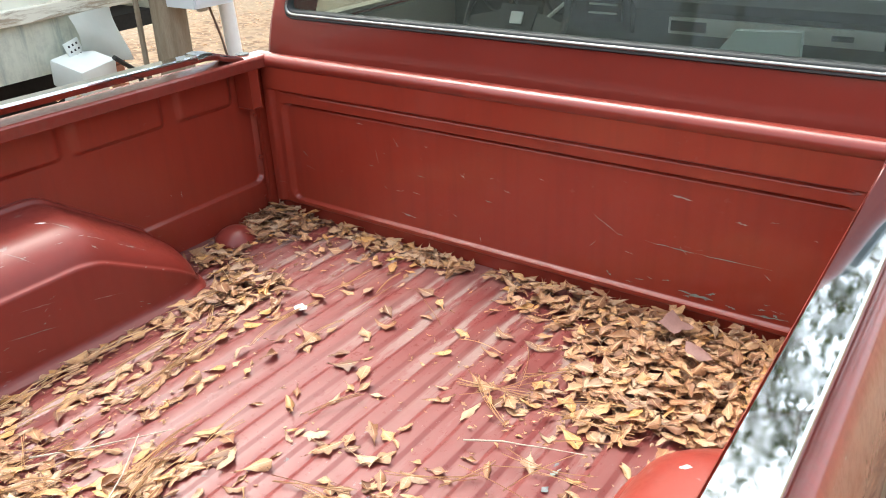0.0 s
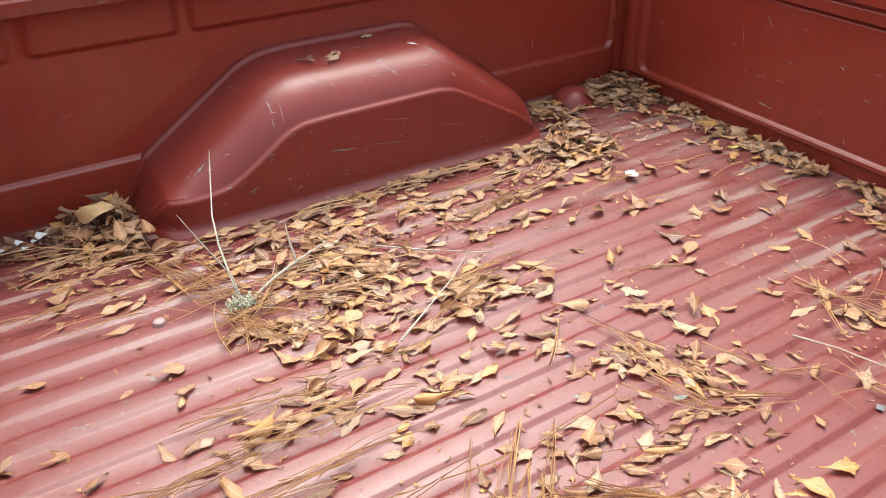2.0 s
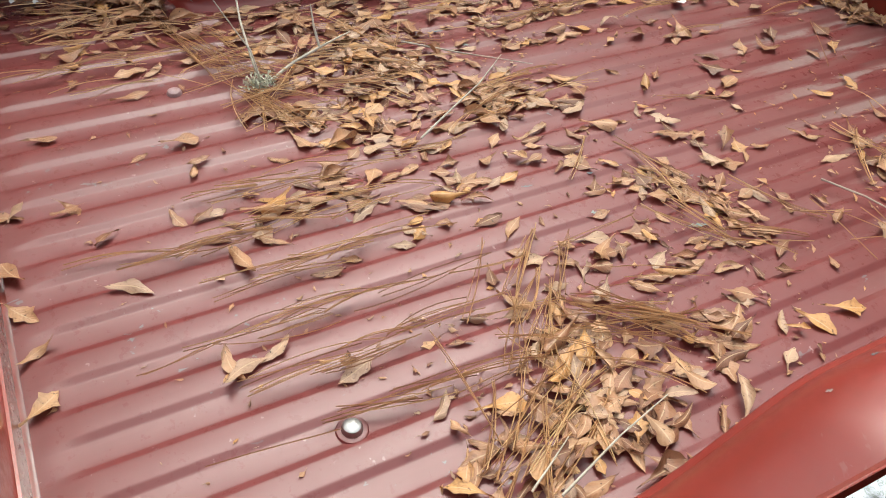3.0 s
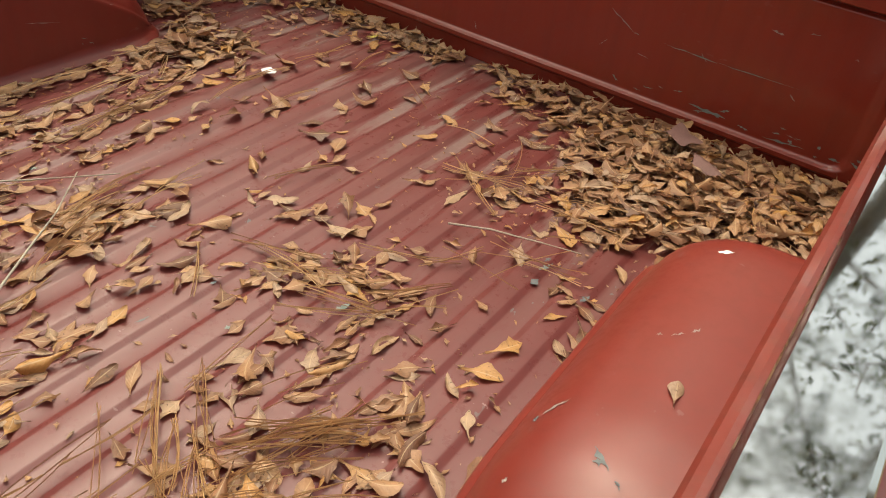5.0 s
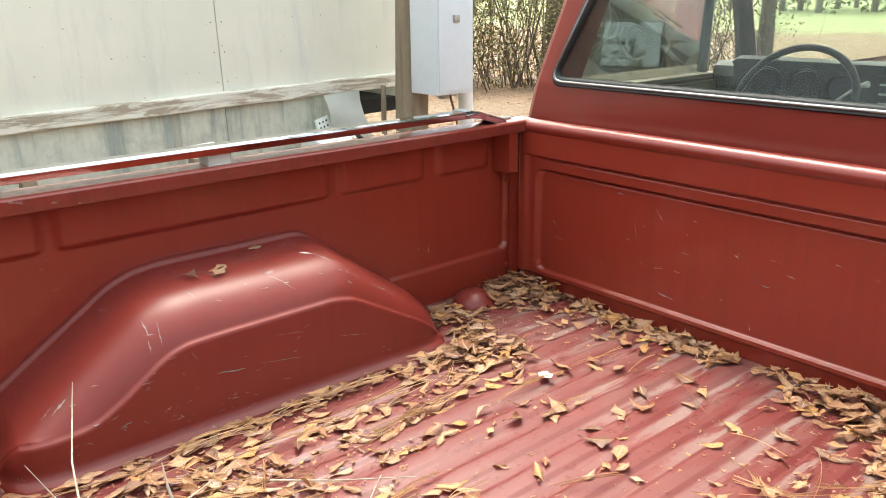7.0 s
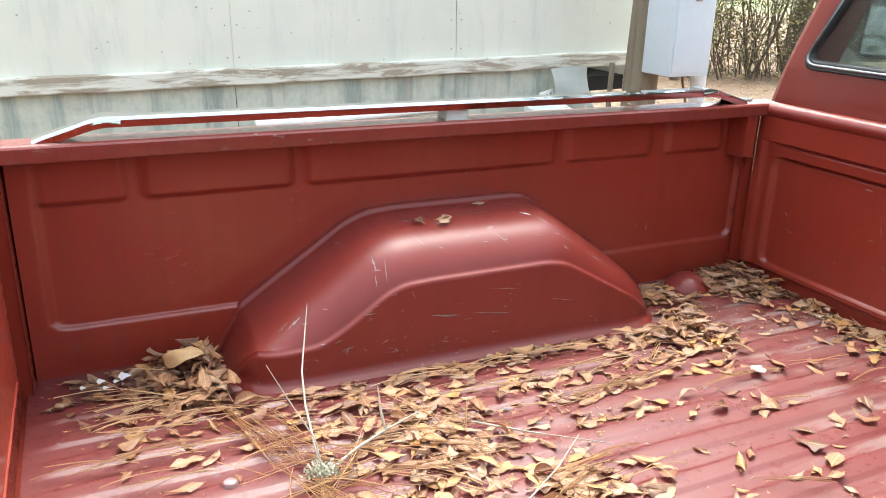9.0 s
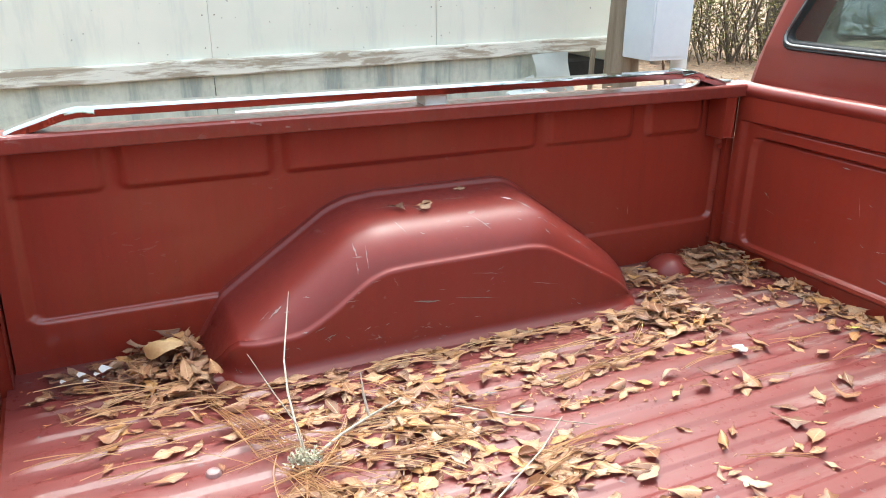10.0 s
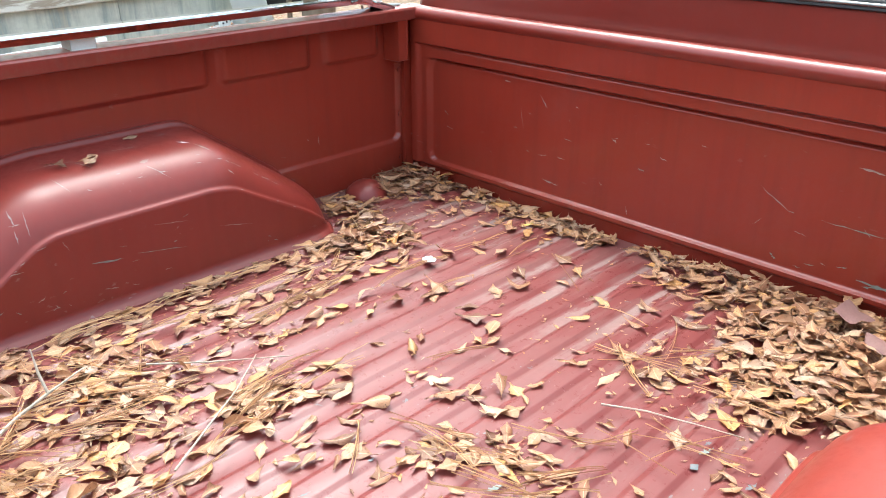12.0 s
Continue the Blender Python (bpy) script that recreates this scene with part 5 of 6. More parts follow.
HAZE_GREEN = foliage_material("hazed_far_foliage", (0.10, 0.12, 0.05), (0.17, 0.20, 0.085), (0.27, 0.29, 0.14))
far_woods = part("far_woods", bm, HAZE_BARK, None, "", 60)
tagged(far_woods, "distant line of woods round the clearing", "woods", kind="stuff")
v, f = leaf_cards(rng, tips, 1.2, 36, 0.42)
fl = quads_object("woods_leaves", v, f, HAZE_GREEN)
fl.parent = far_woods

# things on the bonnet, seen through the windscreen
YELLOW = plain("yellow_plastic", (0.62, 0.50, 0.03), (0.72, 0.60, 0.06), 8, 0.4)
TEAL = plain("teal_plastic", (0.03, 0.30, 0.25), (0.05, 0.38, 0.31), 8, 0.4)
jug = thing("yellow_tub", "yellow plastic tub with a teal lid on the bonnet", "tub", (-0.31, 2.6, 1.27))
bm = bmesh.new()
lathe(bm, ((0.041, 0.0), (0.046, 0.01), (0.052, 0.130), (0.049, 0.135), (0.0, 0.135)), (-0.31, 2.6, 1.272), 20)
j1 = part("tub_body", bm, YELLOW)
bm = bmesh.new()
lathe(bm, ((0.054, 0.0), (0.055, 0.014), (0.045, 0.020), (0.0, 0.022)), (-0.31, 2.6, 1.407), 20)
j2 = part("lid", bm, TEAL)
under(jug, j1, j2)
frame_thing = thing("tubular_frame", "dark tubular metal frame standing on the bonnet", "frame", (-0.4, 2.66, 1.27))
bm = bmesh.new()
pts = [(-0.485, 2.70, 1.275), (-0.50, 2.71, 1.38), (-0.495, 2.72, 1.455), (-0.47, 2.72, 1.495), (-0.40, 2.72, 1.507), (-0.345, 2.72, 1.492), (-0.325, 2.715, 1.45), (-0.32, 2.70, 1.275)]
tube(bm, pts, 0.011, 8)
f1 = part("upright_loop", bm, BLACK)
bm = bmesh.new()
tube(bm, [(-0.49, 2.70, 1.415), (-0.26, 2.66, 1.425), (-0.15, 2.62, 1.415), (-0.10, 2.60, 1.37), (-0.095, 2.58, 1.32), (-0.13, 2.58, 1.275)], 0.007, 8)
f2 = part("side_loop", bm, BLACK)
under(frame_thing, f1, f2)
rng = random.Random(44)
for k in range(12):
    bm = bmesh.new()
    p = Vector((rng.uniform(-0.65, 0.55), rng.uniform(1.6, 2.45), 1.297))
    a, ln, arch_up = rng.uniform(-0.6, 0.6), rng.uniform(0.25, 0.55), rng.uniform(0.02, 0.10)
    d, side = Vector((math.cos(a), math.sin(a), 0)), Vector((-math.sin(a), math.cos(a), 0))
    pts = [p + d * ln * u + side * rng.gauss(0, 0.014) + Vector((0, 0, arch_up * math.sin(math.pi * min(1.0, u * 1.15)))) for u in (0, 0.2, 0.4, 0.6, 0.8, 1.0)]
    tube(bm, pts, [0.0042, 0.0038, 0.0032, 0.0026, 0.0019, 0.0010], 6)
    for q in (1, 2, 3, 4):
        way = d * rng.uniform(0.03, 0.12) + side * rng.uniform(-0.10, 0.10) + Vector((0, 0, rng.uniform(0.0, 0.10)))
        tube(bm, [pts[q], pts[q] + way * 0.5 + side * rng.gauss(0, 0.012), pts[q] + way], [0.0020, 0.0015, 0.0007], 5)
    tagged(part("fallen_branch", bm, STEM), "thin fallen branch lying on the bonnet", "branch", "branches on the bonnet")

# ---------------------------------------------------------------- leaves, needles and twigs in the bed
def leaf_shape(rng, length, width, cup, bend, twist, fold, lobed, slim):
    """One dry oak leaf along +x: a wedge at its stalk, broad and blunt, lobed or slim and pointed at its tip; folded at the midrib, cupped, bent and twisted."""
    n, across = 11, (-1.0, -0.55, 0.0, 0.55, 1.0)
    verts, faces = [], []
    peak = rng.uniform(0.62, 0.80)
    wave, sway, half = rng.uniform(0, 6.28), rng.uniform(-0.22, 0.22), (rng.uniform(0.75, 1.2), rng.uniform(0.75, 1.2))
    for i in range(n + 1):
        u = i / n
        if slim:
            w = math.sin(math.pi * u ** rng.uniform(0.85, 1.0)) ** 0.9
        elif u < peak:
            w = 0.07 + 0.93 * smooth01(0.0, peak, u) ** 1.6
        else:
            w = math.sqrt(max(0.0, 1 - ((u - peak) / (1.002 - peak)) ** 2))
            if lobed:
                w = max(0.42 * w, 1 - (u - peak) / 0.11)
        if lobed:
            w *= 0.64 + 0.36 * abs(math.cos(math.pi * (2.3 * u + wave)))
        w = max(0.04, w) * width * 0.5
        ragged = (0.95 + 0.10 * math.sin(8 * u + wave) + rng.uniform(-0.09, 0.09), 0.95 + 0.10 * math.sin(7 * u + 2 * wave) + rng.uniform(-0.09, 0.09))
        a = bend * (u - 0.5)
        cx, cz = (math.sin(a) / bend * length, (1 - math.cos(a)) / bend * length)
        tw = twist * (u - 0.5)
        for q in across:
            k = cup * q * (0.75 + 0.5 * u) * (1.25 if q > 0 else 0.85)
            y = w * math.sin(k) / (k / q) * ragged[q > 0] * half[q > 0] if q else 0.0
            z = w * (1 - math.cos(k)) / abs(k / q) * (1 if cup > 0 else -1) if q else 0.0
            z += fold * abs(q) * w + 0.0020 * abs(q) ** 2 * math.sin(9 * u + wave + 1.7 * q)
            y += sway * length * math.sin(math.pi * u) * 0.5
            yy, zz = y * math.cos(tw) - z * math.sin(tw), y * math.sin(tw) + z * math.cos(tw)
            verts.append((cx - zz * math.sin(a), yy, cz + zz * math.cos(a)))
    for i in range(n):
        for j in range(4):
            b = i * 5 + j
            faces.append((b, b + 1, b + 6, b + 5))
    base = Vector(verts[2])
    verts.append(tuple(base + Vector((-rng.uniform(0.004, 0.014), rng.uniform(-0.004, 0.004), rng.uniform(-0.001, 0.005)))))
    faces.append((1, 3, len(verts) - 1))
    blade = [(i / n, 0.5 + 0.5 * q) for i in range(n + 1) for q in across] + [(0.0, 0.5)]
    return verts, faces, blade


def lay_blade(me, blade):
    """Lengthwise and crosswise place on its leaf, for the midrib and the rim."""
    at = np.empty(len(me.loops), dtype=np.int32)
    me.loops.foreach_get("vertex_index", at)
    me.uv_layers.new(name="blade").data.foreach_set("uv", np.array(blade, dtype=np.float32)[at].ravel())


lr = random.Random(77)
SHAPES = []
for k in range(56):
    ln = lr.uniform(0.042, 0.072)
    slim = k % 3 == 2
    wide = ln * (lr.uniform(0.30, 0.42) if slim else lr.uniform(0.46, 0.68))
    curl = 2.2 if k % 4 == 3 else 1.0
    SHAPES.append(leaf_shape(lr, ln, wide, lr.choice((-0.5, -0.2, -0.1, 0.1, 0.2, 0.5)) * curl, lr.choice((-0.35, -0.15, 0.12, 0.2, 0.35, 0.7)) * curl, lr.gauss(0, 0.35 * curl), lr.choice((-0.35, -0.15, 0.0, 0.12, 0.25)), k % 5 != 0, slim))


def floor_height(x, y):
    """Top of the ribs or of the grooves between them."""
    q = (x - 0.02) % 0.0865
    return F - 0.002 + (RIB if q > 0.040 else 0.0)


def litter(name, label, regions, seed, mat=LEAVES, ground_z=None, size=(0.62, 1.05)):
    """Heaps of leaves, joined: regions of (polygon, count, heap height[, heading, its spread])."""
    rng = random.Random(seed)
    verts, faces, blades = [], [], []
    for poly, count, heap, *way in regions:
        xs, ys = [p[0] for p in poly], [p[1] for p in poly]
        done = 0
        while done < count:
            x, y = rng.uniform(min(xs) - 0.15, max(xs) + 0.15), rng.uniform(min(ys) - 0.15, max(ys) + 0.15)
            if ground_z is None and (abs(x) > 0.835 or y > -0.02 or (abs(x) > 0.60 and -1.49 < y < -0.43)):
                continue
            inside, edge = False, 9.0
            for (x0, y0), (x1, y1) in zip(poly, poly[1:] + poly[:1]):
                if (y0 > y) != (y1 > y) and x < (x1 - x0) * (y - y0) / (y1 - y0) + x0:
                    inside = not inside
                l2 = (x1 - x0) ** 2 + (y1 - y0) ** 2
                t = max(0, min(1, ((x - x0) * (x1 - x0) + (y - y0) * (y1 - y0)) / l2))
                edge = min(edge, math.hypot(x - x0 - t * (x1 - x0), y - y0 - t * (y1 - y0)))
            if (not inside and rng.random() > 0.09 * math.exp(-edge / 0.05)) or (inside and rng.random() > 0.25 + edge / 0.12):
                continue
            done += 1
            sv, sf, blade = rng.choice(SHAPES)
            blades += blade
            lift = heap * min(1.0, edge / 0.12) * rng.random() if inside else 0.0
            base = (floor_height(x, y) if ground_z is None else ground_z) + 0.003 + lift
            tilt = rng.gauss(0, 0.05 + 1.5 * heap)
            turn = rng.gauss(way[0], way[1]) + rng.choice((0, math.pi)) if way else rng.uniform(0, 6.283)
            s = rng.uniform(*size)
            m = Matrix.Translation((x, y, base + abs(math.sin(tilt)) * 0.010)) @ Euler((rng.gauss(0, 0.09 + 1.5 * heap), tilt, turn)).to_matrix().to_4x4() @ Matrix.Scale(s, 4)
            if rng.random() < 0.4:
                m = m @ Matrix.Rotation(math.pi, 4, "X")
            i = len(verts)
            at = [m @ Vector(v) for v in sv]
            drop = min(p.z for p in at) - base + 0.002
            verts += [Vector((p.x, p.y, p.z - drop)) for p in at]
            faces += [tuple(i + k for k in f) for f in sf]
    ob = quads_object(name, verts, faces, mat)
    ob.data.shade_smooth()
    lay_blade(ob.data, blades)
    return tagged(ob, label, "leaf litter", kind="stuff")


litter("leaf_pile", "deep pile of dry brown leaves in the front corner of the bed", [
    ([(-0.15, 0.06), (0.92, 0.06), (0.92, -0.42), (0.61, -0.46), (0.52, -0.50), (0.42, -0.49), (0.36, -0.43), (0.30, -0.53), (0.26, -0.47), (0.33, -0.38), (0.30, -0.27), (0.24, -0.21), (0.13, -0.17), (0.03, -0.11)], 1050, 0.032),
    ([(0.32, -0.18), (0.42, -0.42), (0.92, -0.40), (0.92, 0.06), (0.32, 0.06)], 460, 0.052),
    ([(-0.70, 0.05), (-0.68, -0.05), (-0.12, -0.10), (-0.05, 0.05)], 170, 0.016)], 101)
litter("leaf_pile", "dry leaves gathered in the bed's front corner", [
    ([(-0.92, 0.06), (-0.92, -0.21), (-0.72, -0.27), (-0.65, -0.12), (-0.56, 0.06)], 230, 0.034)], 102)
litter("leaf_pile", "dry leaves heaped against the front of the wheel arch", [
    ([(-0.84, -0.40), (-0.73, -0.29), (-0.58, -0.33), (-0.45, -0.34), (-0.42, -0.46), (-0.47, -0.57), (-0.55, -0.63), (-0.60, -0.58), (-0.62, -0.45)], 210, 0.036),
    ([(-0.63, -0.60), (-0.575, -0.60), (-0.57, -1.32), (-0.61, -1.40)], 100, 0.006, 1.57, 0.35),
    ([(-0.50, -0.45), (-0.455, -0.45), (-0.46, -1.16), (-0.505, -1.16)], 52, 0.005, 1.57, 0.4),
    ([(-0.415, -0.46), (-0.37, -0.46), (-0.375, -0.98), (-0.415, -0.98)], 34, 0.005, 1.57, 0.4),
    ([(-0.325, -0.62), (-0.285, -0.62), (-0.285, -1.02), (-0.325, -1.02)], 18, 0.004, 1.57, 0.4)], 103)
litter("leaf_pile", "loose pile of dry leaves and needles on the bed floor", [
    ([(-0.50, -1.40), (-0.54, -1.22), (-0.53, -1.12), (-0.36, -1.05), (-0.26, -1.03), (-0.18, -1.13), (-0.20, -1.26), (-0.28, -1.32), (-0.39, -1.38)], 165, 0.016),
    ([(-0.27, -1.45), (-0.30, -1.38), (-0.22, -1.28), (-0.15, -1.19), (-0.10, -1.26), (-0.14, -1.39)], 46, 0.006),
    ([(-0.23, -1.08), (-0.20, -0.97), (-0.08, -0.90), (-0.05, -1.01), (-0.10, -1.11)], 85, 0.014, 1.2, 0.5),
    ([(-0.15, -1.32), (-0.15, -1.15), (0.0, -1.0), (-0.03, -1.2)], 26, 0.004)], 104)
litter("leaf_pile", "thin line of dry leaves caught along a rib", [
    ([(-0.06, -1.58), (-0.08, -1.36), (0.02, -1.29), (0.04, -1.40), (-0.01, -1.58)], 36, 0.006, 1.4, 0.5),
    ([(0.01, -1.31), (0.02, -1.12), (0.08, -1.10), (0.09, -1.30)], 26, 0.005, 1.5, 0.5),
    ([(0.10, -1.00), (0.11, -0.89), (0.15, -0.81), (0.33, -0.77), (0.34, -0.84), (0.24, -0.91), (0.17, -0.95)], 62, 0.008, 0.6, 0.7)], 108)
litter("leaf_pile", "dry leaves packed in the rear corner behind the wheel arch", [
    ([(-0.92, -1.40), (-0.92, -1.64), (-0.74, -1.66), (-0.60, -1.54), (-0.60, -1.40)], 150, 0.058),
    ([(-0.84, -1.80), (-0.84, -1.66), (-0.66, -1.62), (-0.70, -1.80)], 26, 0.006, 1.3, 0.4),
    ([(-0.68, -1.74), (-0.67, -1.50), (-0.60, -1.44), (-0.56, -1.52)], 34, 0.008, 1.3, 0.6)], 105)
litter("leaf_pile", "dry leaves and needles heaped beside the wheel arch", [
    ([(0.27, -1.22), (0.33, -1.16), (0.43, -1.09), (0.52, -1.05), (0.58, -1.09), (0.62, -1.18), (0.62, -1.42), (0.48, -1.44), (0.40, -1.30)], 140, 0.014),
    ([(0.30, -1.16), (0.31, -0.94), (0.34, -0.91), (0.36, -1.00), (0.36, -1.10)], 17, 0.004, 1.4, 0.4),
    ([(0.38, -1.06), (0.45, -0.96), (0.51, -1.00), (0.52, -1.08), (0.45, -1.11)], 15, 0.006),
    ([(0.50, -0.78), (0.50, -0.62), (0.61, -0.62), (0.61, -0.80)], 14, 0.005)], 106)

litter("leaf_crumbs", "fine leaf crumbs strewn over the bed floor", [
    ([(-0.62, -1.80), (-0.62, -0.03), (0.62, -0.03), (0.62, -1.45), (0.40, -1.80)], 420, 0.0),
    ([(-0.60, -1.40), (-0.60, -0.45), (-0.15, -0.85), (-0.10, -1.45)], 480, 0.006),
    ([(0.05, -0.05), (0.10, -0.60), (0.60, -0.62), (0.80, -0.05)], 330, 0.020),
    ([(0.25, -1.48), (0.20, -0.75), (0.60, -0.85), (0.60, -1.48)], 240, 0.004),
    ([(-0.82, -1.75), (-0.82, -1.48), (-0.56, -1.48), (-0.62, -1.75)], 200, 0.012),
    ([(-0.82, -0.30), (-0.82, -0.03), (-0.30, -0.03), (-0.45, -0.60), (-0.60, -0.60)], 180, 0.010)], 110, LEAVES, None, (0.08, 0.30))

# single leaves that lie apart
SPOTS_A = ((-0.02, -0.56), (-0.1, -0.86), (0.05, -0.77), (0.09, -0.73), (-0.32, -0.28), (-0.34, -0.37), (-0.21, -0.55), (-0.28, -0.56), (-0.14, -0.33), (-0.51, -0.19), (0.07, -0.41))
SPOTS_B = ((0.18, -0.45), (0.24, -0.27), (0.15, -0.27), (0.07, -0.15), (0.48, -0.91), (0.5, -0.87), (0.21, -0.79))
SPOTS_C = ((-0.44, -1), (-0.47, -0.94), (-0.43, -0.9), (-0.08, -1.27), (0.15, -1.45), (0.25, -1.56), (0.32, -1.48), (0.41, -1.41), (0.25, -1.61), (0.47, -0.98), (0.57, -1.1), (-0.3, -1.76), (-0.22, -1.56), (-0.2, -1.63), (-0.11, -1.75), (-0.14, -1.56), (0.08, -1.7), (0.08, -1.55), (0.14, -1.82), (0.22, -1.83), (-0.13, -1.83), (-0.01, -1.83), (0.06, -1.83))
# leaves that lie apart and show well: place, heading of the tip in degrees, length in millimetres
LAID_A = ((0.12, -1.3, -140, 59), (0.138, -1.333, 73, 48), (0.064, -1.28, -122, 59), (0.143, -1.192, 99, 64), (0.235, -1.113, -132, 46), (0.245, -1.128, 32, 36), (0.267, -1.06, -56, 73), (0.287, -1.09, 73, 50), (0.244, -1.245, -17, 51), (0.296, -1.232, 39, 69), (0.304, -1.304, -113, 44), (0.313, -1.374, -79, 43), (0.333, -1.341, -104, 41), (0.334, -0.804, 65, 54), (0.368, -0.794, -66, 64), (0.423, -0.754, -18, 35), (0.368, -0.909, 83, 64), (0.389, -0.873, -4, 44), (0.408, -0.833, -113, 52), (0.421, -0.931, -133, 79), (0.496, -0.807, 62, 72), (0.321, -0.923, 99, 46), (0.324, -0.873, 27, 29), (0.405, -0.605, -60, 69))
LAID_B = ((0.488, -0.637, -91, 57), (0.351, -0.663, -62, 47), (0.24, -0.933, 18, 33), (0.193, -1.022, 81, 47), (0.146, -0.994, 83, 48), (0.058, -0.973, 72, 55), (0.152, -0.907, -3, 66), (0.167, -0.845, 5, 46), (0.139, -0.679, -21, 56), (0.155, -0.649, -108, 45), (0.15, -0.554, 25, 51), (0.175, -0.532, -100, 46), (0.142, -0.502, 19, 46), (0.232, -0.539, 87, 85), (0.22, -0.443, -28, 38), (-0.023, -0.77, 47, 23), (-0.004, -0.77, 89, 39), (-0.102, -0.676, -47, 52), (-0.018, -0.657, 86, 47), (-0.019, -0.607, -24, 49), (0.007, -0.595, 79, 64), (0.045, -0.596, 16, 43), (0.152, -0.768, 9, 39), (0.168, -0.738, 95, 23))
LAID_C = ((0.231, -0.712, 20, 20), (0.274, -0.71, 17, 50), (0.249, -0.776, 95, 49), (0.325, -0.424, 7, 59), (0.272, -0.816, -4, 29), (0.409, -1.058, -31, 43), (0.456, -1.05, 27, 56), (0.49, -1.03, -106, 58), (0.495, -1.085, 8, 35), (0.427, -1.002, 32, 64), (0.471, -1.167, 67, 36), (0.514, -1.148, 43, 62), (-0.11, -0.379, 8, 92), (-0.229, -0.51, -7, 90), (-0.123, -0.524, 46, 54), (-0.081, -0.553, 36, 77), (-0.418, -0.076, 117, 87), (-0.269, -0.146, 115, 77), (-0.244, -0.282, 97, 61), (-0.29, -0.31, 3, 54), (-0.057, -0.231, 141, 58), (0.057, -0.312, -12, 66), (0.167, -0.357, 3, 62), (-0.148, -0.749, -141, 44))
LAID_D = ((-0.204, -0.458, 90, 49), (-0.108, -0.45, -14, 33), (-0.12, -0.436, 147, 67), (-0.05, -0.299, -1, 47), (0.237, -0.369, 83, 39), (0.304, -0.532, 64, 32), (0.4, -0.485, -82, 45), (0.169, -0.695, -33, 35), (0.301, -0.393, -77, 61), (-0.538, -1.534, 22, 61), (-0.544, -1.602, 28, 49), (-0.436, -1.688, 145, 38), (-0.441, -1.591, 101, 71), (-0.451, -1.544, 146, 41), (-0.377, -1.605, 86, 77), (-0.633, -1.75, 25, 75), (-0.366, -1.522, -173, 35), (-0.542, -1.197, 84, 84), (-0.477, -1.248, 100, 50), (-0.438, -1.164, 121, 71), (-0.303, -1.292, 35, 51), (-0.251, -1.253, 167, 64), (-0.2, -1.217, 99, 53), (-0.216, -1.332, -28, 36))
LAID_E = ((-0.237, -1.368, 43, 44), (-0.248, -1.449, 32, 36), (-0.429, -1.326, 80, 71))
meshes = []
for sv, sf, blade in SHAPES:
    me = bpy.data.meshes.new("leaf")
    me.from_pydata(sv, [], sf)
    me.materials.append(LEAF)
    me.shade_smooth()
    lay_blade(me, blade)
    meshes.append(me)


def lone_leaf(rng, x, y, z, tilt=0.25, scale=1.0):
    ob = new("leaf", rng.choice(meshes))
    ob.matrix_world = Matrix.Translation((x, y, z)) @ Euler((rng.gauss(0, tilt), rng.gauss(0, tilt), rng.uniform(0, 6.283))).to_matrix().to_4x4() @ Matrix.Scale(scale, 4)
    ob.matrix_world.translation.z += z - 0.003 - min((ob.matrix_world @ v.co).z for v in ob.data.vertices)
    return tagged(ob, "single curled dry brown leaf on the bed floor", "leaf", "scattered leaves")


lr = random.Random(502)
LENGTHS = [max(v.co.x for v in me.vertices) - min(v.co.x for v in me.vertices) for me in meshes]
for laid in (LAID_A, LAID_B, LAID_C, LAID_D, LAID_E):
    for x, y, turn, mm_long in laid:
        size = max(0.028, min(0.078, mm_long / 1000))
        me = lr.choice([m for m, ln in zip(meshes, LENGTHS) if 0.75 < size / ln < 1.3] or meshes)
        ob = new("leaf", me)
        scale = max(0.45, min(1.35, size / LENGTHS[meshes.index(me)]))
        ob.matrix_world = Matrix.Translation((x, y, 0)) @ Euler((lr.gauss(0, 0.10), lr.gauss(0, 0.08), radians(turn))).to_matrix().to_4x4() @ Matrix.Scale(scale, 4)
        ob.matrix_world.translation.z = floor_height(x, y) + 0.002 - min((ob.matrix_world @ v.co).z for v in me.vertices)
        tagged(ob, "single curled dry brown leaf on the bed floor", "leaf", "scattered leaves")

lr = random.Random(501)
for spots in (SPOTS_A, SPOTS_B, SPOTS_C):
    for x, y in spots:
        lone_leaf(lr, x, y, floor_height(x, y) + 0.005, 0.12, lr.uniform(0.8, 1.15))
        if lr.random() < 0.4:
            x, y = x + lr.uniform(-0.03, 0.03), y + lr.uniform(-0.03, 0.03)
            lone_leaf(lr, x, y, floor_height(x, y) + 0.007, 0.22, lr.uniform(0.6, 0.95))
for _ in range(34):
    x, y = lr.uniform(-0.58, 0.58), lr.uniform(-1.45, -0.12)
    lone_leaf(lr, x, y, floor_height(x, y) + 0.004, 0.14, lr.uniform(0.3, 0.75))
for x, y in ((-0.755, -1.05), (-0.735, -0.99), (-0.76, -0.985), (-0.83, -0.86)):
    lone_leaf(lr, x, y, 1.032, 0.12, 0.9)["label"] = "single dry leaf on top of the wheel arch"
lone_leaf(lr, 0.753, -1.024, 1.0315, 0.06, 0.6)["label"] = "single dry leaf on top of the wheel arch"
for x, y in ((-0.885, -0.60), (-0.878, -0.55), (-0.888, -0.50), (-0.880, -0.46), (-0.887, -0.41)):
    lone_leaf(lr, x, y, 1.2405, 0.06, 0.35)["label"] = "small dry leaf bit under the side rail"
big = lone_leaf(lr, -0.735, -1.556, 0.832, 0.1, 1.0)
bm = bmesh.new()
rows = []
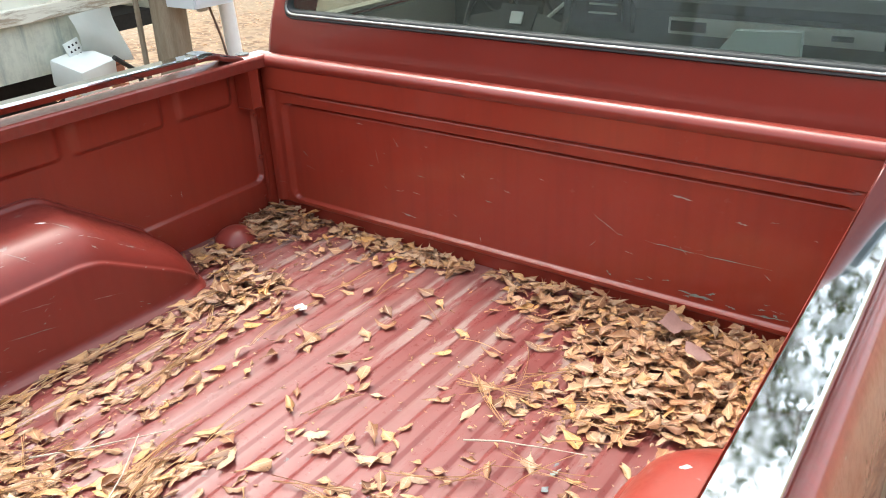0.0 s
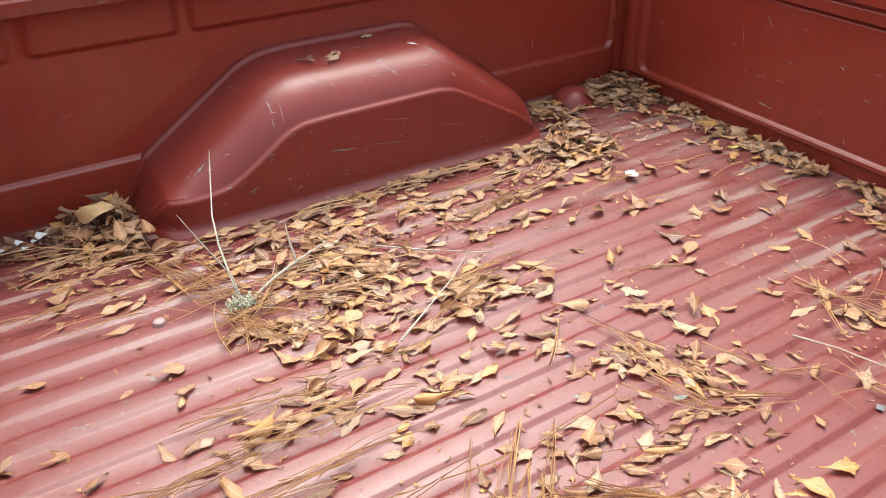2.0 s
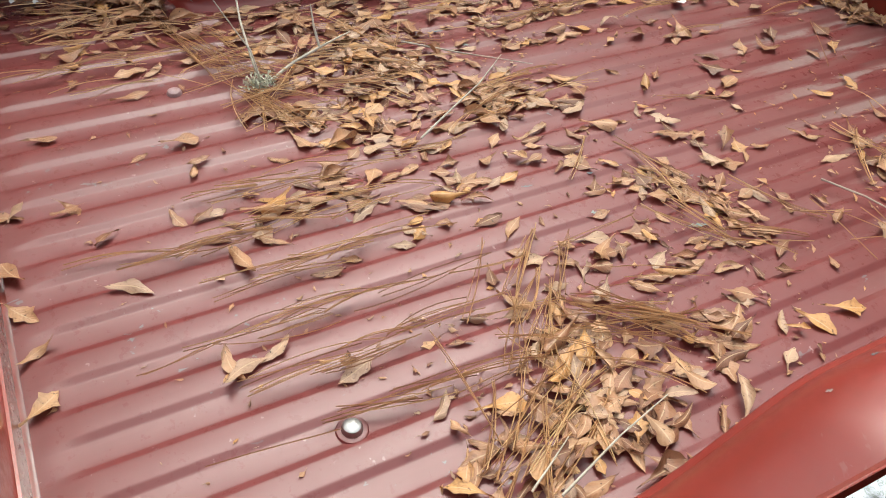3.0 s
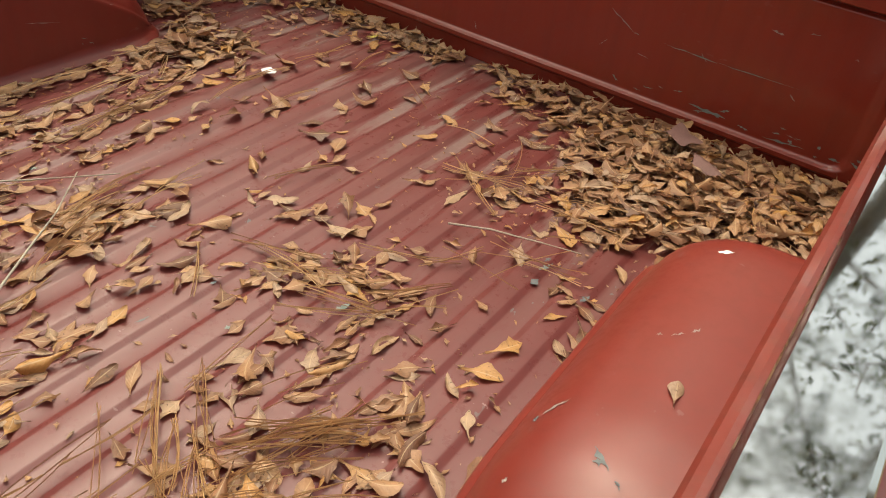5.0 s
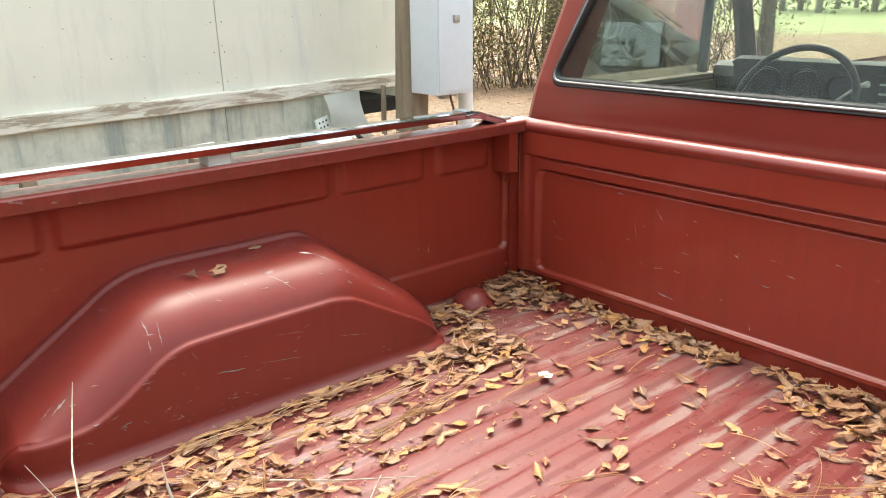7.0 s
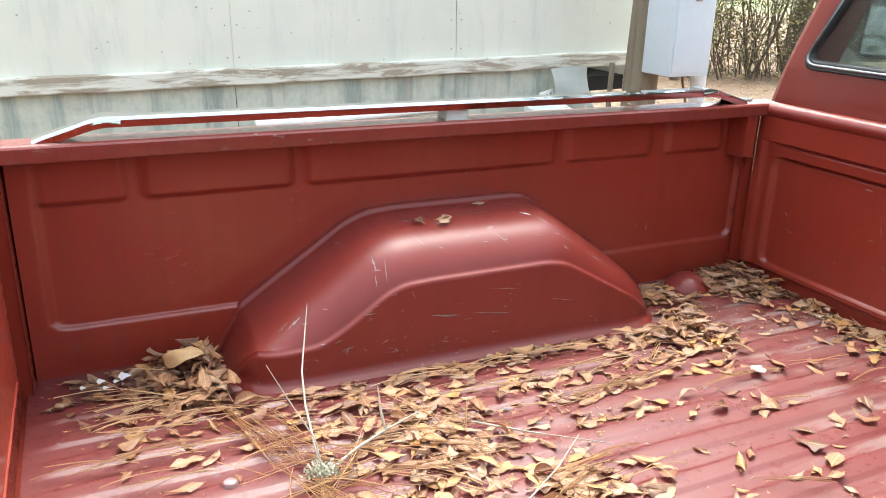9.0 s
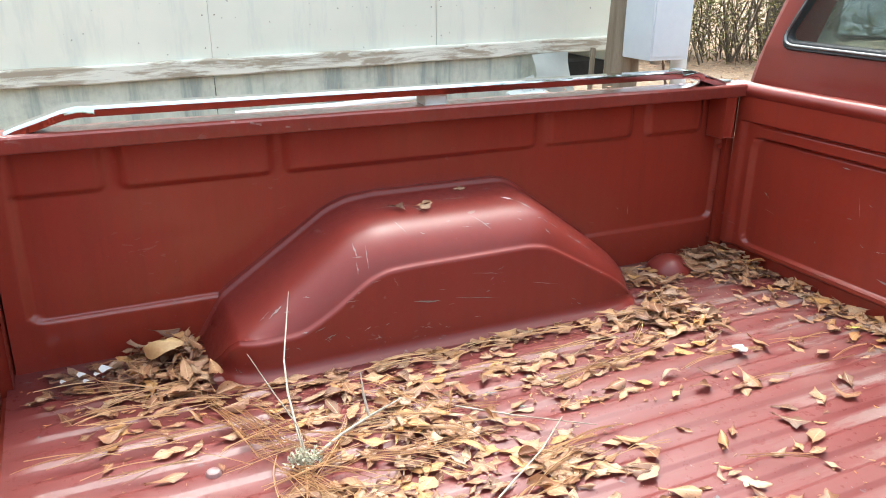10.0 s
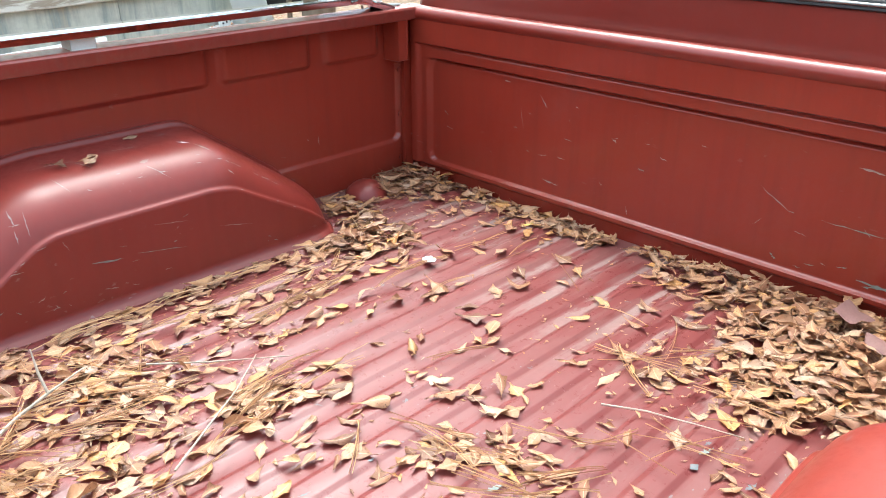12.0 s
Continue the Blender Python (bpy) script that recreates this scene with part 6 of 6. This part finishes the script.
for i in range(13):
    u = i / 12
    half = 0.001 + 0.024 * math.sin(math.pi * u ** 0.7) ** 0.85
    rows.append([(-0.043 + 0.086 * u, half * w, 0.020 * math.sin(math.pi * min(1, 0.12 + u * 0.9)) * (1 - 0.9 * abs(w) ** 1.6) + 0.005 * math.sin(7 * u + 3 * w) * abs(w) + 0.016 * u * u) for w in (-1, -0.7, -0.4, -0.12, 0, 0.12, 0.4, 0.7, 1)])
loft(bm, rows)
big.data = bpy.data.meshes.new("leaf")
bm.to_mesh(big.data)
bm.free()
big.data.materials.append(TAN_LEAF)
big.data.shade_smooth()
big.matrix_world = pose(-0.735, -1.556, 0.806, 20, -6, 62)
big["label"] = "large curled tan leaf on top of the rear pile"
pr = random.Random(77)
for x, y, z, sc in ((-0.69, -1.51, 0.786, 1.15), (-0.665, -1.53, 0.784, 1.2), (-0.64, -1.48, 0.778, 1.15), (-0.69, -1.60, 0.784, 1.1), (-0.62, -1.55, 0.773, 1.15), (-0.725, -1.50, 0.803, 1.0)):
    lone_leaf(pr, x, y, z, 0.09, sc)["label"] = "broad curled brown leaf on the rear pile"
for x, y, z, a in ((0.475, -0.125, 0.812, 25), (0.555, -0.185, 0.812, -20)):
    old = lone_leaf(pr, x, y, z, 0.1, 1.0)
    old.data = old.data.copy()
    old.data.materials[0] = MAUVE_LEAF
    old.matrix_world = pose(x, y, z, 8, 6, a) @ Matrix.Diagonal((1.5, 2.4, 1.2, 1))
    old["label"] = "large dull mauve-brown leaf on the front pile"
yl = lone_leaf(lr, -0.29, -0.13, 0.768, 0.4, 0.75)
yl.data = yl.data.copy()
yl.data.materials[0] = YELLOW_LEAF
yl["label"] = "small yellow-green leaf on the bed floor"


# pine needles
def needles(name, label, beds, seed, mat=NEEDLE):
    """Thin bent needles, joined: beds of (x, y, spread x, spread y, heading, heading spread, count)."""
    rng = random.Random(seed)
    verts, faces = [], []
    for bx, by, sx, sy, head, hs, count in beds:
        for _ in range(count):
            x0, y0 = bx + rng.gauss(0, sx), by + rng.gauss(0, sy)
            a0 = head + rng.gauss(0, hs) + rng.choice((0, math.pi))
            z0, ln0, bend0 = F + 0.010 + rng.random() * 0.012, rng.uniform(0.10, 0.19), rng.gauss(0, 0.35)
            # two or three needles from one sheath
            for _ in range(rng.choice((1, 2, 3))):
                a, ln, bend = a0 + rng.gauss(0, 0.06), ln0 * rng.uniform(0.85, 1.05), bend0 + rng.gauss(0, 0.15)
                rise, w = rng.gauss(0, 0.05), rng.uniform(0.00055, 0.00085)
                i = len(verts)
                x, y, z, n = x0 - math.cos(a) * ln * 0.5, y0 - math.sin(a) * ln * 0.5, z0, 7
                ring = []
                for q in range(n):
                    u = q / (n - 1)
                    ang = a + bend * (u - 0.5)
                    px, py = -math.sin(ang) * w, math.cos(ang) * w
                    cz = max(F + 0.008, z + rise * ln * (u - 0.5) + 0.003 * math.sin(u * 4))
                    ring += [(x + px, y + py, cz), (x - px, y - py, cz), (x, y, cz + 1.6 * w)]
                    x, y = x + math.cos(ang) * ln / (n - 1), y + math.sin(ang) * ln / (n - 1)
                if any(abs(p[0]) > 0.84 or p[1] > -0.02 or p[1] < REAR + 0.01 or (abs(p[0]) > 0.625 and -1.485 < p[1] < -0.435) for p in ring):
                    continue
                verts += ring
                for q in range(n - 1):
                    b0 = i + q * 3
                    faces += [(b0 + k, b0 + (k + 1) % 3, b0 + 3 + (k + 1) % 3, b0 + 3 + k) for k in range(3)]
    ob = quads_object(name, verts, faces, mat)
    return tagged(ob, label, "pine needles", kind="stuff")


needles("pine_needles", "scattered reddish-brown pine needles on the bed floor", (
    (-0.46, -1.452, 0.035, 0.018, 0.30, 0.18, 16), (-0.59, -1.476, 0.05, 0.015, 0.15, 0.18, 10), (-0.26, -1.405, 0.03, 0.025, 0.2, 0.3, 10), (-0.40, -1.37, 0.05, 0.03, 0.9, 0.4, 10), (-0.34, -1.42, 0.04, 0.04, 1.9, 0.35, 8),
    (-0.30, -1.25, 0.07, 0.10, 1.35, 0.35, 22), (-0.38, -1.18, 0.07, 0.06, 1.0, 0.5, 12), (-0.56, -0.50, 0.05, 0.08, 1.6, 0.5, 14), (-0.15, -1.00, 0.04, 0.06, 1.75, 0.12, 12), (-0.5635, -0.95, 0.010, 0.20, 1.57, 0.08, 15), (-0.477, -0.85, 0.010, 0.18, 1.57, 0.08, 11),
    (-0.39, -0.75, 0.010, 0.14, 1.57, 0.08, 8), (-0.304, -0.40, 0.010, 0.12, 1.57, 0.08, 5), (-0.217, -0.30, 0.010, 0.10, 1.57, 0.08, 3), (-0.5635, -1.60, 0.010, 0.12, 1.57, 0.06, 9),
    (-0.477, -1.66, 0.008, 0.10, 1.57, 0.06, 12), (-0.39, -1.60, 0.010, 0.10, 1.57, 0.06, 4), (-0.65, -1.60, 0.03, 0.10, 1.4, 0.15, 9), (-0.72, -1.66, 0.05, 0.08, 1.2, 0.3, 7),
    (0.24, -0.90, 0.08, 0.03, 0.45, 0.15, 11), (0.34, -0.78, 0.03, 0.05, 1.0, 0.15, 5), (0.28, -1.195, 0.030, 0.022, 2.60, 0.2, 8), (0.38, -1.25, 0.025, 0.022, 2.55, 0.25, 8), (0.47, -1.345, 0.025, 0.03, 2.23, 0.25, 9),
    (0.49, -1.29, 0.025, 0.03, 2.15, 0.25, 8), (0.43, -1.30, 0.05, 0.05, 1.6, 0.6, 8), (0.215, -1.50, 0.008, 0.12, 1.57, 0.05, 14), (0.3015, -1.42, 0.008, 0.10, 1.57, 0.05, 12), (0.388, -1.40, 0.008, 0.08, 1.5, 0.08, 10),
    (0.1285, -1.46, 0.008, 0.10, 1.57, 0.05, 12), (0.042, -1.50, 0.008, 0.10, 1.57, 0.05, 10), (0.40, -1.10, 0.03, 0.03, 1.0, 0.2, 12), (0.45, -0.66, 0.08, 0.07, 0.8, 0.5, 6), (0.50, -0.32, 0.18, 0.14, 0.8, 1.2, 24), (0.42, -0.42, 0.10, 0.05, 0.7, 0.4, 12), (0.03, -1.50, 0.02, 0.10, 1.5, 0.06, 13), (-0.06, -1.40, 0.02, 0.10, 1.45, 0.08, 10), (0.40, -1.10, 0.04, 0.05, 0.9, 0.25, 18), (0.0, -0.9, 0.3, 0.4, 1.5, 0.6, 5)), 601)

# lichened twig standing up from the floor
twig = thing("lichened_twig", "grey forked twig with a tuft of pale lichen", "twig", (-0.317, -1.39, F))
root = Vector((-0.317, -1.390, F + 0.010))
forks = []
bm = bmesh.new()
tube(bm, [root, (-0.35, -1.395, 0.790), (-0.43, -1.390, 0.832), (-0.51, -1.374, 0.852), (-0.65, -1.328, 0.890), (-0.755, -1.294, 0.910)], [0.0024, 0.0021, 0.0019, 0.0016, 0.0012, 0.0007], 7)
forks.append(part("upright_stem", bm, TWIG))
bm = bmesh.new()
tube(bm, [root, (-0.355, -1.32, 0.772), (-0.38, -1.26, 0.778), (-0.403, -1.19, 0.785)], [0.0036, 0.0030, 0.0024, 0.0013], 7)
tube(bm, [(-0.38, -1.26, 0.778), (-0.40, -1.262, 0.81), (-0.42, -1.26, 0.845)], [0.003, 0.0025, 0.001], 6)
forks.append(part("side_stem", bm, TWIG))
bm = bmesh.new()
tube(bm, [root, (-0.355, -1.395, 0.81), (-0.385, -1.43, 0.875), (-0.41, -1.457, 0.929)], [0.0018, 0.0015, 0.0011, 0.0006], 6)
forks.append(part("thin_stem", bm, TWIG))
lr = random.Random(91)
verts, faces = [], []
for _ in range(260):
    p = root + Vector((lr.gauss(0.0, 0.008), lr.gauss(-0.004, 0.011), abs(lr.gauss(0.002, 0.009))))
    d = Vector((lr.uniform(-1, 1), lr.uniform(-1, 1), lr.uniform(-0.2, 1))).normalized() * lr.uniform(0.004, 0.010)
    w = d.orthogonal().normalized() * 0.0016
    i = len(verts)
    verts += [p - w, p + w, p + d + w * 0.6, p + d - w * 0.6, p + d * 0.6 + d.cross(w).normalized() * 0.004]
    faces += [(i, i + 1, i + 2, i + 3), (i + 1, i + 2, i + 4)]
tuft = quads_object("lichen_tuft", verts, faces, LICHEN)
tuft["label"] = "pale green lichen tuft"
under(twig, *forks, tuft)


def stick(pts, r, label):
    bm = bmesh.new()
    n = len(pts)
    tube(bm, pts, [r * (1 - 0.6 * i / (n - 1)) for i in range(n)], 7)
    return tagged(part("stick", bm, TWIG, None, "", 60), label, "stick", "sticks in the bed")


stick([(-0.07, -1.20, F + 0.016), (-0.11, -1.13, F + 0.024), (-0.16, -1.04, F + 0.034), (-0.215, -0.965, F + 0.045)], 0.0022, "thin pale lichened stick on the leaves")
stick([(0.275, -0.628, F + 0.016), (0.338, -0.592, F + 0.016), (0.372, -0.580, F + 0.015), (0.411, -0.563, F + 0.013), (0.478, -0.537, F + 0.009)], 0.0018, "thin grey stick across the ribs")
stick([(0.575, -1.345, F + 0.020), (0.565, -1.31, F + 0.028), (0.546, -1.25, F + 0.034), (0.525, -1.165, F + 0.038)], 0.0020, "thin pale stick in the leaf pile")
stick([(0.556, -1.372, F + 0.018), (0.54, -1.34, F + 0.024), (0.518, -1.30, F + 0.026)], 0.0018, "short pale stick in the leaf pile")
stick([(-0.36, -1.10, F + 0.02), (-0.28, -1.02, F + 0.025), (-0.20, -0.90, F + 0.02)], 0.002, "dark thin stick on the leaves")

# white flake and clear plastic scraps
bm = bmesh.new()
ps = ((-0.016, -0.008), (-0.004, -0.016), (0.008, -0.011), (0.017, 0.0), (0.010, 0.012), (0.0, 0.010), (-0.009, 0.015), (-0.014, 0.004))
loft(bm, [[(-0.325 + x, -0.435 + y, F + 0.013 + h + 0.2 * x * x) for x, y in ps] for h in (0.0, 0.002)], closed=True, caps=True)
tagged(part("white_flake", bm, FLAKE), "small torn white flake on the bed floor", "flake")
bm = bmesh.new()
rings = []
for i in range(6):
    u = i / 5
    rings.append([(-0.790 + 0.085 * w, -1.770 + 0.14 * u, F + 0.016 + 0.012 * math.sin(u * 6 + w * 4) + 0.006 * math.sin(17 * u + 9 * w)) for w in (0, 0.35, 0.7, 1.0)])
loft(bm, rings)
PRINT = plain("dull_white_print", (0.46, 0.46, 0.45), (0.60, 0.60, 0.58), 60, 0.5)
wrapper = part("plastic_wrapper", bm, CLEAR, None, "", 60)
tagged(wrapper, "crumpled clear plastic wrapper with white print", "wrapper")
for k, (x, y, s) in enumerate(((-0.758, -1.712, 0.006), (-0.765, -1.668, 0.009), (-0.742, -1.745, 0.004), (-0.728, -1.705, 0.004), (-0.748, -1.685, 0.004))):
    bm = bmesh.new()
    loft(bm, [[(x + 0.7 * s * a, y + s * 1.3 * b2, F + 0.024 - 0.5 * s * a + h) for a, b2 in ((-1.2, -0.5), (-0.1, -1.1), (1.2, -0.6), (0.5, 0.2), (0.2, 1.1), (-0.5, 0.3))] for h in (0, 0.0008)], closed=True, caps=True)
    part("print_patch", bm, PRINT, wrapper)

litter("cowl_leaves", "brown leaf scraps caught below the windscreen", [
    ([(-0.48, 1.30), (0.05, 1.30), (0.02, 1.42), (-0.42, 1.40)], 90, 0.02), ([(0.38, 1.30), (0.78, 1.30), (0.74, 1.38), (0.40, 1.36)], 50, 0.015)], 109, LEAVES, 1.30)

# leaves on the ground beyond the truck
litter("ground_leaves", "dry brown leaves covering the ground", [
    ([(-12, 6.0), (-4.5, 1.8), (-2.6, 1.7), (-2.2, 4.0), (-4.0, 10.0), (-9.0, 11.0)], 4200, 0.02),
    ([(-3.4, -2.0), (-1.2, -2.0), (-1.2, 1.6), (-3.2, 1.6)], 700, 0.01),
    ([(1.0, -2.4), (2.6, -2.4), (2.6, 1.0), (1.0, 1.0)], 500, 0.01)], 107, LEAVES, 0.0)
